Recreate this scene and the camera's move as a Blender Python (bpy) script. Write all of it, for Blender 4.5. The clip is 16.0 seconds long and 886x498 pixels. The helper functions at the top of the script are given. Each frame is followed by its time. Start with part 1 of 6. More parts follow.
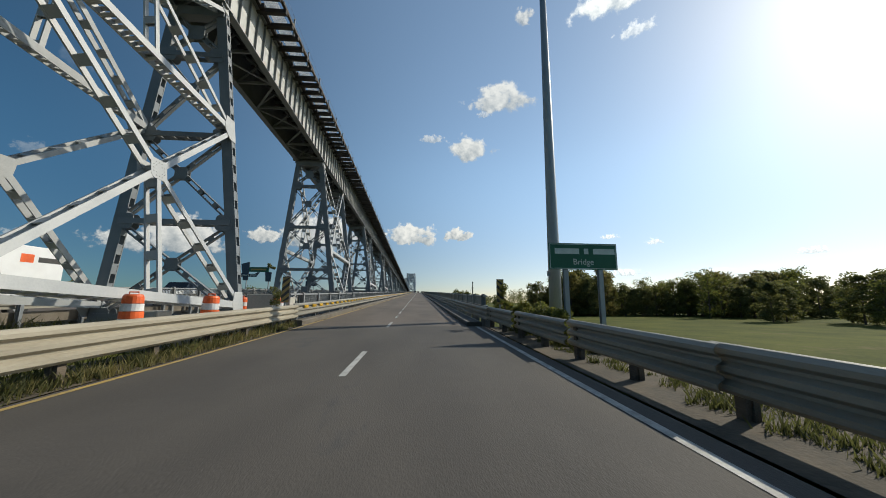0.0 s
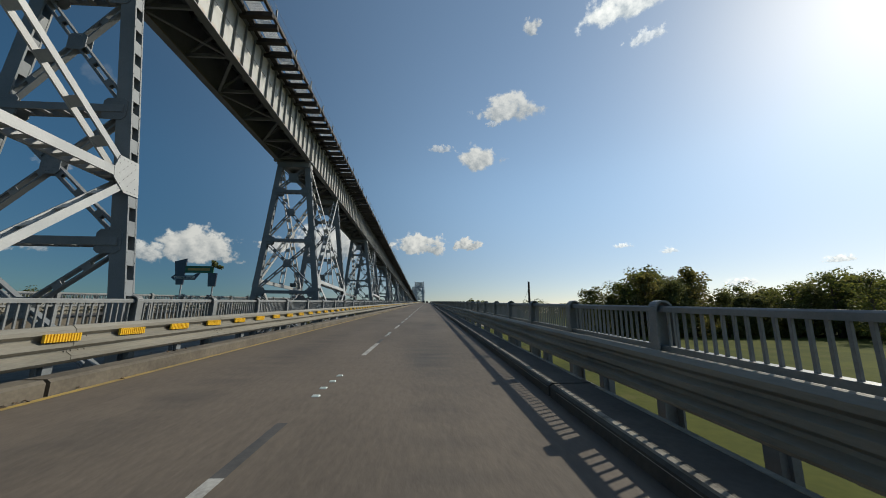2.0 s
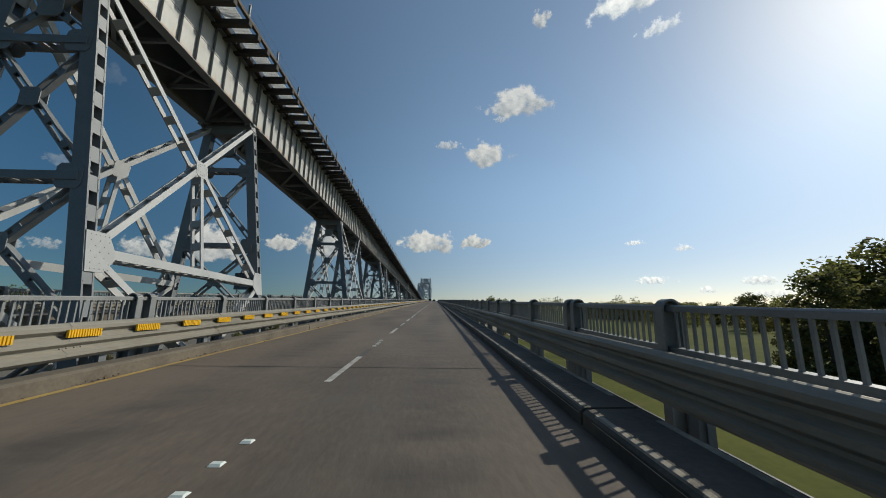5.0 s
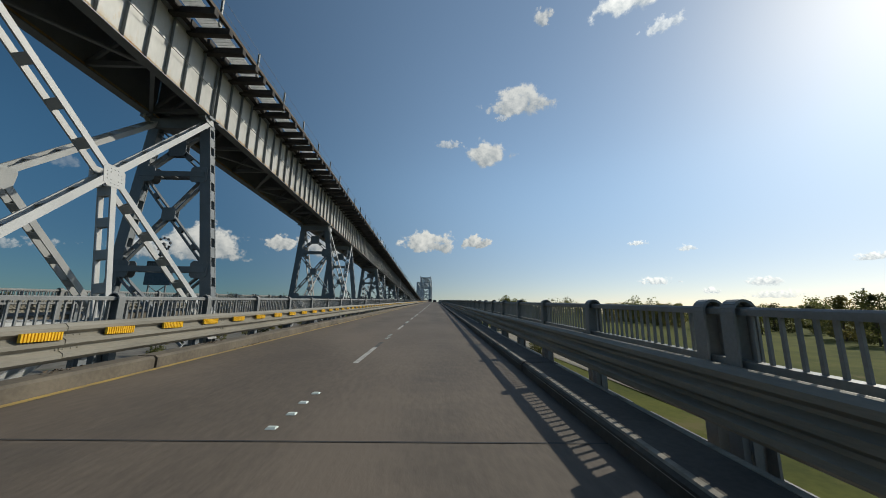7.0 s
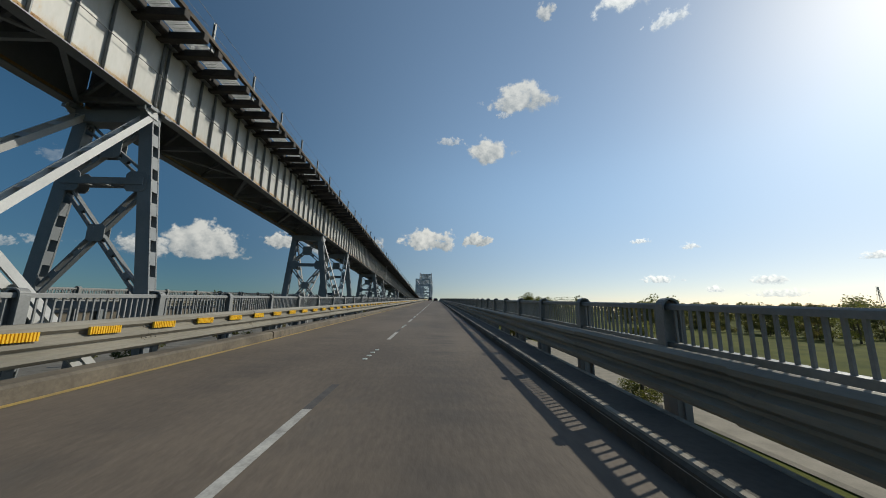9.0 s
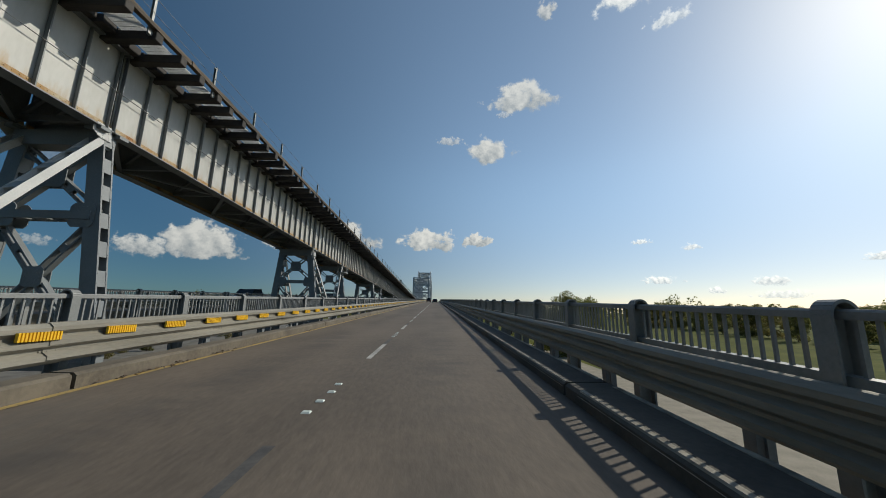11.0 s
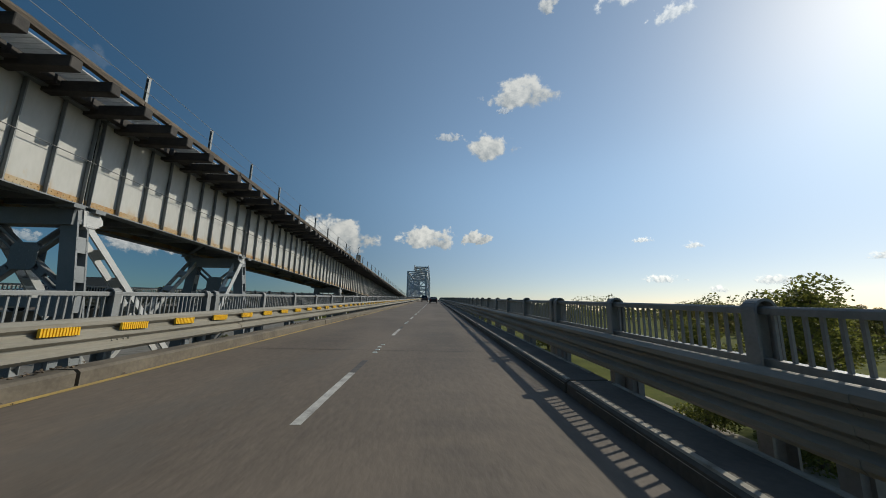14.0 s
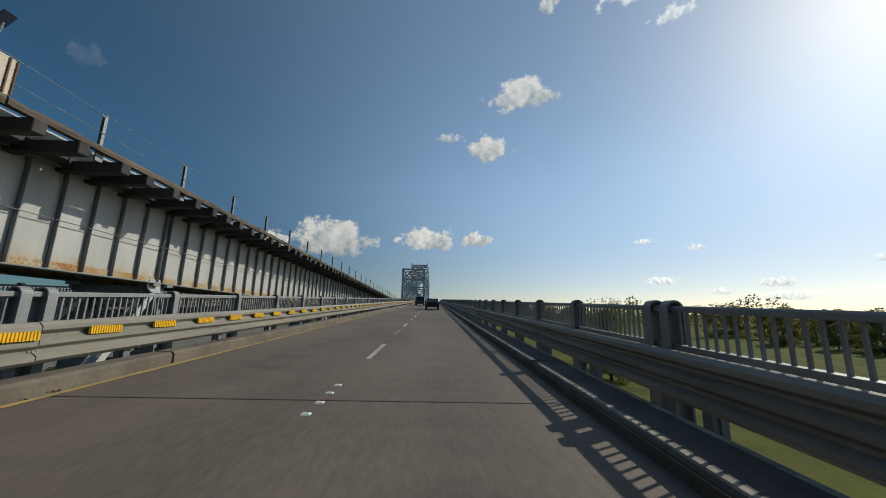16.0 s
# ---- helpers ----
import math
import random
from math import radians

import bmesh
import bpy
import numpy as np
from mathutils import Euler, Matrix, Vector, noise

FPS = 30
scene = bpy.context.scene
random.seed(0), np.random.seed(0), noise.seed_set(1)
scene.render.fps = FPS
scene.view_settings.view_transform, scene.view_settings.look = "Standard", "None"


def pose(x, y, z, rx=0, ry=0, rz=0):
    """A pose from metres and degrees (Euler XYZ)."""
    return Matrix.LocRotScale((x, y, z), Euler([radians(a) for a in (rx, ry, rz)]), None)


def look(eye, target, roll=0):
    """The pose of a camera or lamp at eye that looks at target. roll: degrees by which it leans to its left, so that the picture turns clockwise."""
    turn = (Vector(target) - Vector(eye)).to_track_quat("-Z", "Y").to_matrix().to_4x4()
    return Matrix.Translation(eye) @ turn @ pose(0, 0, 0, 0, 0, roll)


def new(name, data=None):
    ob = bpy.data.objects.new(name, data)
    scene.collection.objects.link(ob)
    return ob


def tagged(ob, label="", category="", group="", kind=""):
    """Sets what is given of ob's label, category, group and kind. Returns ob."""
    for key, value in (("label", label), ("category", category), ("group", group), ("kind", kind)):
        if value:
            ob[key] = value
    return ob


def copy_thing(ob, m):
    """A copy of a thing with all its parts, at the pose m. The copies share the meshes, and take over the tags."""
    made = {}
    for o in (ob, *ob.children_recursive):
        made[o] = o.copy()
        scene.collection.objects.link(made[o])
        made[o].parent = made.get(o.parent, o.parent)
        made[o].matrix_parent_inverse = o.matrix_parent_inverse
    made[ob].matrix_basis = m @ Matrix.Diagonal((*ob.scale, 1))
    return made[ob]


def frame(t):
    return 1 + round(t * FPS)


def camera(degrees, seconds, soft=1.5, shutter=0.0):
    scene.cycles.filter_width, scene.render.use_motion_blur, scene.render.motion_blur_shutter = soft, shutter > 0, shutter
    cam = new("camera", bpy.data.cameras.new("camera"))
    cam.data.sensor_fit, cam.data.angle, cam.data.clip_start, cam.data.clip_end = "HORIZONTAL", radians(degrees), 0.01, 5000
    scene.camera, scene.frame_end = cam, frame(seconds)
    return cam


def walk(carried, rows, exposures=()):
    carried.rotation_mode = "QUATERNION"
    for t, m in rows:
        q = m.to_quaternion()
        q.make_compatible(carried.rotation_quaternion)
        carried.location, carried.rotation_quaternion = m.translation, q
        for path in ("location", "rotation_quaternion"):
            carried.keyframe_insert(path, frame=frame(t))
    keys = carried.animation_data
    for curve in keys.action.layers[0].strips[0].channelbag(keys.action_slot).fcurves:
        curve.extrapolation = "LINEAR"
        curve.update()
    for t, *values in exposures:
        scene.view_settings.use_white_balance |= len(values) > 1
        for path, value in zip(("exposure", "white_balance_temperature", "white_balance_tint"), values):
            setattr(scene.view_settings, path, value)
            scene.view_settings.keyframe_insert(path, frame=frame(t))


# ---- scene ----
cam = camera(106.1, 16.0, soft=0.95)

# seconds, x, y, z, yaw, pitch, roll
ROWS = [
    (0.0, -0.58, -1.80, 1.52, -4.13, 8.97, 0.52),
    (0.5, -0.49, 6.25, 1.67, -3.89, 9.38, 0.54),
    (1.0, -0.36, 14.37, 1.85, -3.57, 9.75, 0.56),
    (1.5, -0.35, 22.53, 2.07, -3.16, 10.31, 0.58),
    (2.0, -0.24, 30.53, 2.31, -2.54, 10.67, 0.61),
    (2.5, -0.26, 38.37, 2.54, -2.14, 10.75, 0.63),
    (3.0, -0.34, 46.03, 2.77, -1.85, 10.52, 0.65),
    (3.5, -0.30, 53.63, 3.00, -1.54, 10.49, 0.68),
    (6.0, 0.00, 91.89, 4.15, -1.23, 10.22, 0.79),
    (6.5, -0.02, 99.58, 4.38, -1.20, 10.15, 0.81),
    (7.0, -0.13, 107.23, 4.61, -1.14, 10.45, 0.84),
    (7.5, -0.21, 114.78, 4.83, -1.06, 10.43, 0.86),
    (8.0, -0.24, 122.24, 5.06, -1.06, 10.27, 0.88),
    (8.5, -0.29, 129.44, 5.27, -1.09, 10.22, 0.91),
    (9.0, -0.29, 136.46, 5.48, -1.02, 10.18, 0.93),
    (11.5, -0.34, 172.45, 6.56, -1.12, 10.35, 1.04),
    (12.0, -0.31, 180.14, 6.79, -1.14, 10.36, 1.07),
    (12.5, -0.36, 187.66, 7.02, -1.17, 10.28, 1.09),
    (13.0, -0.44, 194.97, 7.24, -1.19, 10.27, 1.11),
    (13.5, -0.41, 202.49, 7.46, -1.24, 10.17, 1.14),
    (14.0, -0.40, 209.71, 7.68, -1.31, 10.01, 1.16),
    (14.5, -0.39, 217.26, 7.91, -1.28, 10.26, 1.18),
    (15.0, -0.42, 225.16, 8.14, -1.37, 10.21, 1.21),
    (15.5, -0.41, 233.27, 8.39, -1.37, 10.25, 1.23),
    (16.0, -0.39, 241.47, 8.63, -1.36, 10.34, 1.25),
]


def cam_pose(x, y, z, yaw, pitch, roll):
    a, b = radians(yaw), radians(pitch)
    way = Vector((-math.sin(a) * math.cos(b), math.cos(a) * math.cos(b), math.sin(b)))
    eye = Vector((x, y, z))
    return look(eye, eye + way, roll)


walk(cam, [(r[0], cam_pose(*r[1:])) for r in ROWS], exposures=[(0.0, -0.08, 6620.0, 5.0), (0.5, -0.1, 6620.0, 5.0), (1.0, -0.32, 6620.0, 5.0), (2.0, -0.34, 6620.0, 5.0), (3.0, -0.46, 6620.0, 5.0), (3.7, -0.46, 6620.0, 5.0), (6.0, -0.38, 6620.0, 5.0), (16.0, -0.4, 6620.0, 5.0)])

# ---- world, sun ----
SUN_AZ, SUN_EL = 63.0, 34.5
world = bpy.data.worlds.new("sky")
scene.world = world
world.use_nodes = True
wn, wl = world.node_tree.nodes, world.node_tree.links
wn.clear()
w_out = wn.new("ShaderNodeOutputWorld")
w_bg = wn.new("ShaderNodeBackground")
w_sky = wn.new("ShaderNodeTexSky")
w_sky.sky_type, w_sky.sun_disc = "NISHITA", False
w_sky.sun_elevation, w_sky.sun_rotation = radians(SUN_EL), radians(SUN_AZ)
w_sky.air_density, w_sky.dust_density, w_sky.ozone_density = 0.7, 0.28, 1.8
w_bg.inputs["Strength"].default_value = 0.152


def multiply(a, b):
    m = wn.new("ShaderNodeMix")
    m.data_type, m.blend_type = "RGBA", "MULTIPLY"
    m.inputs["Factor"].default_value = 1.0
    wl.new(a, m.inputs["A"])
    wl.new(b, m.inputs["B"])
    return m.outputs["Result"]


def ease(value, a, b, low, high):
    """A colour that glides from low to high as value goes from a to b."""
    r = wn.new("ShaderNodeMapRange")
    r.interpolation_type = "SMOOTHSTEP"
    r.inputs["From Min"].default_value, r.inputs["From Max"].default_value = a, b
    wl.new(value, r.inputs["Value"])
    m = wn.new("ShaderNodeMix")
    m.data_type = "RGBA"
    m.inputs["A"].default_value, m.inputs["B"].default_value = (*low, 1), (*high, 1)
    wl.new(r.outputs["Result"], m.inputs["Factor"])
    return m.outputs["Result"]


# haze: whiter and brighter towards the sun, a deeper blue away from it, duller low down
w_co = wn.new("ShaderNodeTexCoord")
w_dot = wn.new("ShaderNodeVectorMath")
w_dot.operation = "DOT_PRODUCT"
wl.new(w_co.outputs["Generated"], w_dot.inputs[0])
w_dot.inputs[1].default_value = (math.sin(radians(SUN_AZ)) * math.cos(radians(SUN_EL)), math.cos(radians(SUN_AZ)) * math.cos(radians(SUN_EL)), math.sin(radians(SUN_EL)))
w_sep = wn.new("ShaderNodeSeparateXYZ")
wl.new(w_co.outputs["Generated"], w_sep.inputs[0])
towards = ease(w_dot.outputs["Value"], -0.15, 0.74, (0.335, 0.55, 0.59), (1.46, 1.41, 1.22))
low_down = ease(w_sep.outputs["Z"], 0.0, 0.40, (0.61, 0.54, 0.57), (1.0, 1.0, 1.0))
wl.new(multiply(multiply(w_sky.outputs["Color"], towards), low_down), w_bg.inputs["Color"])
wl.new(w_bg.outputs["Background"], w_out.inputs["Surface"])

sun = new("sun", bpy.data.lights.new("sun", "SUN"))
sun.data.energy, sun.data.angle, sun.data.color = 4.4, radians(0.5), (1.0, 0.93, 0.83)
az, el = radians(SUN_AZ), radians(SUN_EL)
SUN_WAY = Vector((math.sin(az) * math.cos(el), math.cos(az) * math.cos(el), math.sin(el)))
sun.matrix_world = look(SUN_WAY * 50, (0, 0, 0))


# ---- materials ----
def mat(name, color, color2=None, rough=0.6, metal=0.0, scale=3.0, fine=40.0, bump=0.1, mix=0.5, stretch=(1, 1, 1), spec=0.5,
        island=0.0, obj=0.0, blotch=None, blotch_scale=0.7, blotch_from=0.6):
    """A surface with two scales of noise between two colours, fine bump, and optional blotches of a third colour."""
    m = bpy.data.materials.new(name)
    m.use_nodes = True
    n, l = m.node_tree.nodes, m.node_tree.links
    b = n["Principled BSDF"]
    b.inputs["Roughness"].default_value, b.inputs["Metallic"].default_value = rough, metal
    b.inputs["Specular IOR Level"].default_value = spec
    geo = n.new("ShaderNodeNewGeometry")
    mp = n.new("ShaderNodeMapping")
    mp.inputs["Scale"].default_value = stretch
    l.new(geo.outputs["Position"], mp.inputs["Vector"])
    a = n.new("ShaderNodeTexNoise")
    a.inputs["Scale"].default_value, a.inputs["Detail"].default_value = scale, 5
    f = n.new("ShaderNodeTexNoise")
    f.inputs["Scale"].default_value, f.inputs["Detail"].default_value = fine, 3
    l.new(mp.outputs["Vector"], a.inputs["Vector"])
    l.new(mp.outputs["Vector"], f.inputs["Vector"])
    add = n.new("ShaderNodeMath")
    add.operation = "MULTIPLY_ADD"
    add.inputs[1].default_value = 0.45
    l.new(f.outputs["Fac"], add.inputs[0])
    l.new(a.outputs["Fac"], add.inputs[2])
    src = add.outputs[0]
    if island or obj:
        info = n.new("ShaderNodeObjectInfo")
        k = n.new("ShaderNodeMath")
        k.operation = "MULTIPLY_ADD"
        k.inputs[1].default_value = island or obj
        l.new(geo.outputs["Random Per Island"] if island else info.outputs["Random"], k.inputs[0])
        l.new(src, k.inputs[2])
        sub = n.new("ShaderNodeMath")
        sub.operation = "SUBTRACT"
        sub.inputs[1].default_value = 0.5 * (island or obj)
        l.new(k.outputs[0], sub.inputs[0])
        src = sub.outputs[0]
    ramp = n.new("ShaderNodeMapRange")
    ramp.inputs["From Min"].default_value, ramp.inputs["From Max"].default_value = 0.72 - 0.4 * mix, 0.72 + 0.4 * mix
    l.new(src, ramp.inputs["Value"])
    mx = n.new("ShaderNodeMix")
    mx.data_type = "RGBA"
    c2 = color2 or tuple(c * 0.75 for c in color)
    mx.inputs["A"].default_value, mx.inputs["B"].default_value = (*c2, 1), (*color, 1)
    l.new(ramp.outputs["Result"], mx.inputs["Factor"])
    col = mx.outputs["Result"]
    if blotch:
        bn = n.new("ShaderNodeTexNoise")
        bn.inputs["Scale"].default_value, bn.inputs["Detail"].default_value, bn.inputs["Roughness"].default_value = blotch_scale, 6, 0.7
        l.new(mp.outputs["Vector"], bn.inputs["Vector"])
        br = n.new("ShaderNodeMapRange")
        br.inputs["From Min"].default_value, br.inputs["From Max"].default_value = blotch_from, blotch_from + 0.12
        l.new(bn.outputs["Fac"], br.inputs["Value"])
        bm_ = n.new("ShaderNodeMix")
        bm_.data_type = "RGBA"
        bm_.inputs["B"].default_value = (*blotch, 1)
        l.new(col, bm_.inputs["A"])
        l.new(br.outputs["Result"], bm_.inputs["Factor"])
        col = bm_.outputs["Result"]
    l.new(col, b.inputs["Base Color"])
    if bump:
        bp = n.new("ShaderNodeBump")
        bp.inputs["Strength"].default_value, bp.inputs["Distance"].default_value = bump, 0.02
        l.new(src, bp.inputs["Height"])
        l.new(bp.outputs["Normal"], b.inputs["Normal"])
    return m


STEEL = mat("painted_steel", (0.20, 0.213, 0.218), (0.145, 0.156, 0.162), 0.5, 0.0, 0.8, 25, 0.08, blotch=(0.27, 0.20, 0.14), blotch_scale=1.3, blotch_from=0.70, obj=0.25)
# on the towers: the legs' paint in a sunlit tone; also pale small steelwork
STEEL_LIGHT = mat("pale_sunlit_steel", (0.43, 0.43, 0.415), (0.33, 0.335, 0.33), 0.5, 0.0, 0.9, 25, 0.08, blotch=(0.34, 0.26, 0.18), blotch_scale=1.6, blotch_from=0.72, obj=0.2)
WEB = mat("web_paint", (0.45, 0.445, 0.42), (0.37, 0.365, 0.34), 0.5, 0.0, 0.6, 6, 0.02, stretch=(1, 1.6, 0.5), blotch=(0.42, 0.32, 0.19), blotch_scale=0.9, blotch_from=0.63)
RUST_EDGE = mat("rusty_edge", (0.40, 0.34, 0.23), (0.34, 0.19, 0.06), 0.75, 0.0, 1.1, 14, 0.3, mix=0.4, blotch=(0.27, 0.115, 0.03), blotch_scale=1.6, blotch_from=0.54)
RAIL_STEEL = mat("railing_paint", (0.25, 0.252, 0.245), (0.18, 0.183, 0.176), 0.5, 0.0, 2.0, 30, 0.05)
GALV = mat("weathered_galvanised", (0.28, 0.258, 0.21), (0.19, 0.176, 0.142), 0.55, 0.15, 1.2, 20, 0.06, stretch=(1, 0.4, 3), blotch=(0.36, 0.29, 0.2), blotch_scale=1.8, blotch_from=0.66)
TIMBER = mat("creosoted_timber", (0.055, 0.048, 0.042), (0.022, 0.02, 0.018), 0.85, 0.0, 3.0, 30, 0.5, stretch=(0.4, 1, 1), obj=0.3)
TIMBER_GREY = mat("weathered_timber", (0.13, 0.10, 0.07), (0.04, 0.033, 0.026), 0.85, 0.0, 2.5, 25, 0.8, stretch=(2, 0.25, 2), blotch=(0.05, 0.045, 0.04), blotch_scale=1.3, blotch_from=0.56)
CREAM = mat("cream_weathered_galvanised", (0.38, 0.335, 0.25), (0.27, 0.235, 0.17), 0.6, 0.1, 1.2, 20, 0.06, stretch=(1, 0.4, 3), blotch=(0.28, 0.22, 0.15), blotch_scale=1.4, blotch_from=0.6)
GRATE = mat("grating_steel", (0.52, 0.53, 0.52), (0.44, 0.45, 0.44), 0.6, 0.0, 4, 30, 0.0)
CONCRETE = mat("deck_concrete", (0.148, 0.118, 0.090), (0.088, 0.070, 0.054), 0.8, 0.0, 0.35, 9, 0.5, stretch=(1.4, 0.5, 1), blotch=(0.10, 0.087, 0.073), blotch_scale=0.25, blotch_from=0.60)
PALE_EDGE = mat("worn_and_sunlit_edge", (0.34, 0.31, 0.25), (0.20, 0.18, 0.145), 0.85, 0.0, 3.0, 20, 0.4, blotch=(0.13, 0.115, 0.09), blotch_scale=2.5, blotch_from=0.52)
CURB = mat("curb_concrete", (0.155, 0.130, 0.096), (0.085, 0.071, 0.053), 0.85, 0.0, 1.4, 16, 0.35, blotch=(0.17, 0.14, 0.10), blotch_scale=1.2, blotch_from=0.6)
TAN_ROAD = mat("tan_gravel", (0.27, 0.235, 0.175), (0.19, 0.165, 0.12), 0.9, 0.0, 0.8, 12, 0.4)
# the curb concrete again, darkened: the right curb's shade is in its colour
CURB_SHADED = mat("shaded_curb_concrete", (0.095, 0.083, 0.066), (0.05, 0.044, 0.036), 0.85, 0.0, 1.4, 16, 0.35, blotch=(0.13, 0.11, 0.085), blotch_scale=1.6, blotch_from=0.62)
POST_GREY = mat("grey_channel_steel", (0.24, 0.25, 0.25), (0.17, 0.18, 0.18), 0.45, 0.2, 2, 25, 0.05)
TRUSS_PAINT = mat("blue_grey_truss_paint", (0.40, 0.44, 0.47), (0.33, 0.365, 0.39), 0.55, 0.0, 0.5, 8, 0.05)
PIER = mat("pier_concrete", (0.46, 0.43, 0.37), (0.34, 0.31, 0.26), 0.85, 0.0, 0.6, 10, 0.25)
ASPHALT = mat("asphalt", (0.088, 0.076, 0.063), (0.052, 0.045, 0.038), 0.85, 0.0, 0.5, 60, 0.4, stretch=(1.2, 0.4, 1), blotch=(0.045, 0.045, 0.045), blotch_scale=0.5, blotch_from=0.6)
WHITE_LINE = mat("worn_white_paint", (0.50, 0.49, 0.45), (0.25, 0.24, 0.22), 0.7, 0.0, 4, 30, 0.1)
YELLOW_LINE = mat("worn_yellow_paint", (0.48, 0.32, 0.08), (0.27, 0.20, 0.09), 0.7, 0.0, 3, 25, 0.1)
BLACK_LINE = mat("black_contrast_paint", (0.05, 0.05, 0.05), (0.09, 0.085, 0.08), 0.8, 0.0, 5, 30, 0.1)
YELLOW = mat("yellow_reflector", (0.80, 0.48, 0.02), (0.66, 0.38, 0.02), 0.4, 0.0, 6, 40, 0.0)
DARK = mat("dark_joint", (0.03, 0.03, 0.03), (0.05, 0.045, 0.04), 0.8, 0.0, 5, 30, 0.1)
SOIL = mat("ground_grass", (0.115, 0.12, 0.028), (0.060, 0.07, 0.018), 0.95, 0.0, 0.15, 2.5, 0.6, spec=0.05, blotch=(0.14, 0.12, 0.05), blotch_scale=0.2, blotch_from=0.58)
GRAVEL = mat("median_gravel", (0.17, 0.155, 0.13), (0.085, 0.078, 0.065), 0.95, 0.0, 0.6, 14, 0.7, blotch=(0.06, 0.065, 0.03), blotch_scale=0.35, blotch_from=0.57)
DIRT = mat("roadside_soil", (0.11, 0.085, 0.055), (0.055, 0.045, 0.03), 0.95, 0.0, 1.5, 18, 0.8)
GRASS = mat("grass_blades", (0.125, 0.125, 0.04), (0.06, 0.066, 0.02), 0.7, 0.0, 1.0, 8, 0.0, island=0.5)
DRY_GRASS = mat("dry_grass", (0.30, 0.25, 0.10), (0.16, 0.15, 0.05), 0.8, 0.0, 1.0, 8, 0.0, island=0.5)
LEAF = mat("tree_leaves", (0.19, 0.185, 0.06), (0.10, 0.11, 0.038), 0.6, 0.0, 0.4, 3, 0.0, island=0.6, obj=0.0)
LEAF_OLIVE = mat("olive_leaves", (0.24, 0.20, 0.06), (0.13, 0.125, 0.04), 0.6, 0.0, 0.5, 3, 0.0, island=0.6)
LEAF_LIGHT = mat("lit_leaves", (0.19, 0.19, 0.04), (0.09, 0.105, 0.025), 0.6, 0.0, 0.8, 4, 0.0, island=0.6)
for leaf in (GRASS, DRY_GRASS, LEAF, LEAF_OLIVE, LEAF_LIGHT):
    nt = leaf.node_tree
    nt.nodes["Principled BSDF"].inputs["Transmission Weight"].default_value = 0.0
    tr = nt.nodes.new("ShaderNodeBsdfTranslucent")
    ms = nt.nodes.new("ShaderNodeMixShader")
    ms.inputs[0].default_value = 0.6
    base = nt.nodes["Principled BSDF"].inputs["Base Color"].links[0].from_socket
    nt.links.new(base, tr.inputs["Color"])
    nt.links.new(nt.nodes["Principled BSDF"].outputs[0], ms.inputs[1])
    nt.links.new(tr.outputs[0], ms.inputs[2])
    nt.links.new(ms.outputs[0], nt.nodes["Material Output"].inputs["Surface"])
BARK = mat("bark", (0.13, 0.10, 0.075), (0.07, 0.055, 0.04), 0.9, 0.0, 3, 20, 0.6, stretch=(1, 1, 0.3))
SIGN_GREEN = mat("green_sign_sheet", (0.012, 0.12, 0.062), (0.010, 0.095, 0.05), 0.5, 0.0, 1.5, 20, 0.0)
SIGN_WHITE = mat("white_sign_sheet", (0.62, 0.68, 0.64), (0.5, 0.56, 0.52), 0.5, 0.0, 3, 20, 0.0)
ORANGE = mat("orange_plastic", (0.80, 0.13, 0.02), (0.60, 0.09, 0.015), 0.45, 0.0, 3, 25, 0.05)
DRUM_WHITE = mat("white_sheeting", (0.72, 0.70, 0.68), (0.55, 0.53, 0.50), 0.5, 0.0, 4, 25, 0.0)
RUBBER = mat("black_rubber", (0.025, 0.025, 0.025), (0.04, 0.04, 0.04), 0.8, 0.0, 5, 40, 0.1)
STEEL_DARK = mat("dark_weathered_steel", (0.13, 0.13, 0.13), (0.08, 0.08, 0.08), 0.6, 0.1, 2, 25, 0.1)
POLE = mat("galvanised_pole", (0.34, 0.36, 0.37), (0.26, 0.28, 0.29), 0.5, 0.4, 1.0, 20, 0.05, stretch=(1, 1, 0.2))
CAR_DARK = mat("dark_car_paint", (0.018, 0.020, 0.024), (0.014, 0.016, 0.020), 0.25, 0.2, 2, 30, 0.0)
CAR_BROWN = mat("grey_brown_car_paint", (0.07, 0.06, 0.055), (0.06, 0.05, 0.045), 0.3, 0.2, 2, 30, 0.0)
CAR_WHITE = mat("white_car_paint", (0.75, 0.75, 0.74), (0.68, 0.68, 0.67), 0.3, 0.0, 2, 30, 0.0)
GLASS_DARK = mat("tinted_glass", (0.02, 0.025, 0.03), (0.02, 0.025, 0.03), 0.08, 0.0, 2, 30, 0.0)
RED = mat("red_lens", (0.45, 0.02, 0.02), (0.35, 0.015, 0.015), 0.25, 0.0, 2, 30, 0.0)
BOX_TAN = mat("tan_cabinet", (0.50, 0.44, 0.34), (0.38, 0.33, 0.25), 0.6, 0.0, 2, 25, 0.1, blotch=(0.25, 0.15, 0.08), blotch_scale=4, blotch_from=0.68)
RUST_BROWN = mat("rusty_brown_steel", (0.16, 0.075, 0.04), (0.08, 0.045, 0.03), 0.8, 0.0, 5, 30, 0.2)
PANEL_BLUE = mat("solar_panel", (0.03, 0.04, 0.07), (0.02, 0.03, 0.05), 0.15, 0.0, 2, 30, 0.0)
DEBRIS = mat("leaf_litter", (0.13, 0.09, 0.055), (0.05, 0.038, 0.028), 0.9, 0.0, 4, 30, 0.2, island=0.6)
BLACK_PAINT = mat("black_paint", (0.03, 0.03, 0.03), (0.05, 0.045, 0.04), 0.6, 0.0, 3, 30, 0.0)



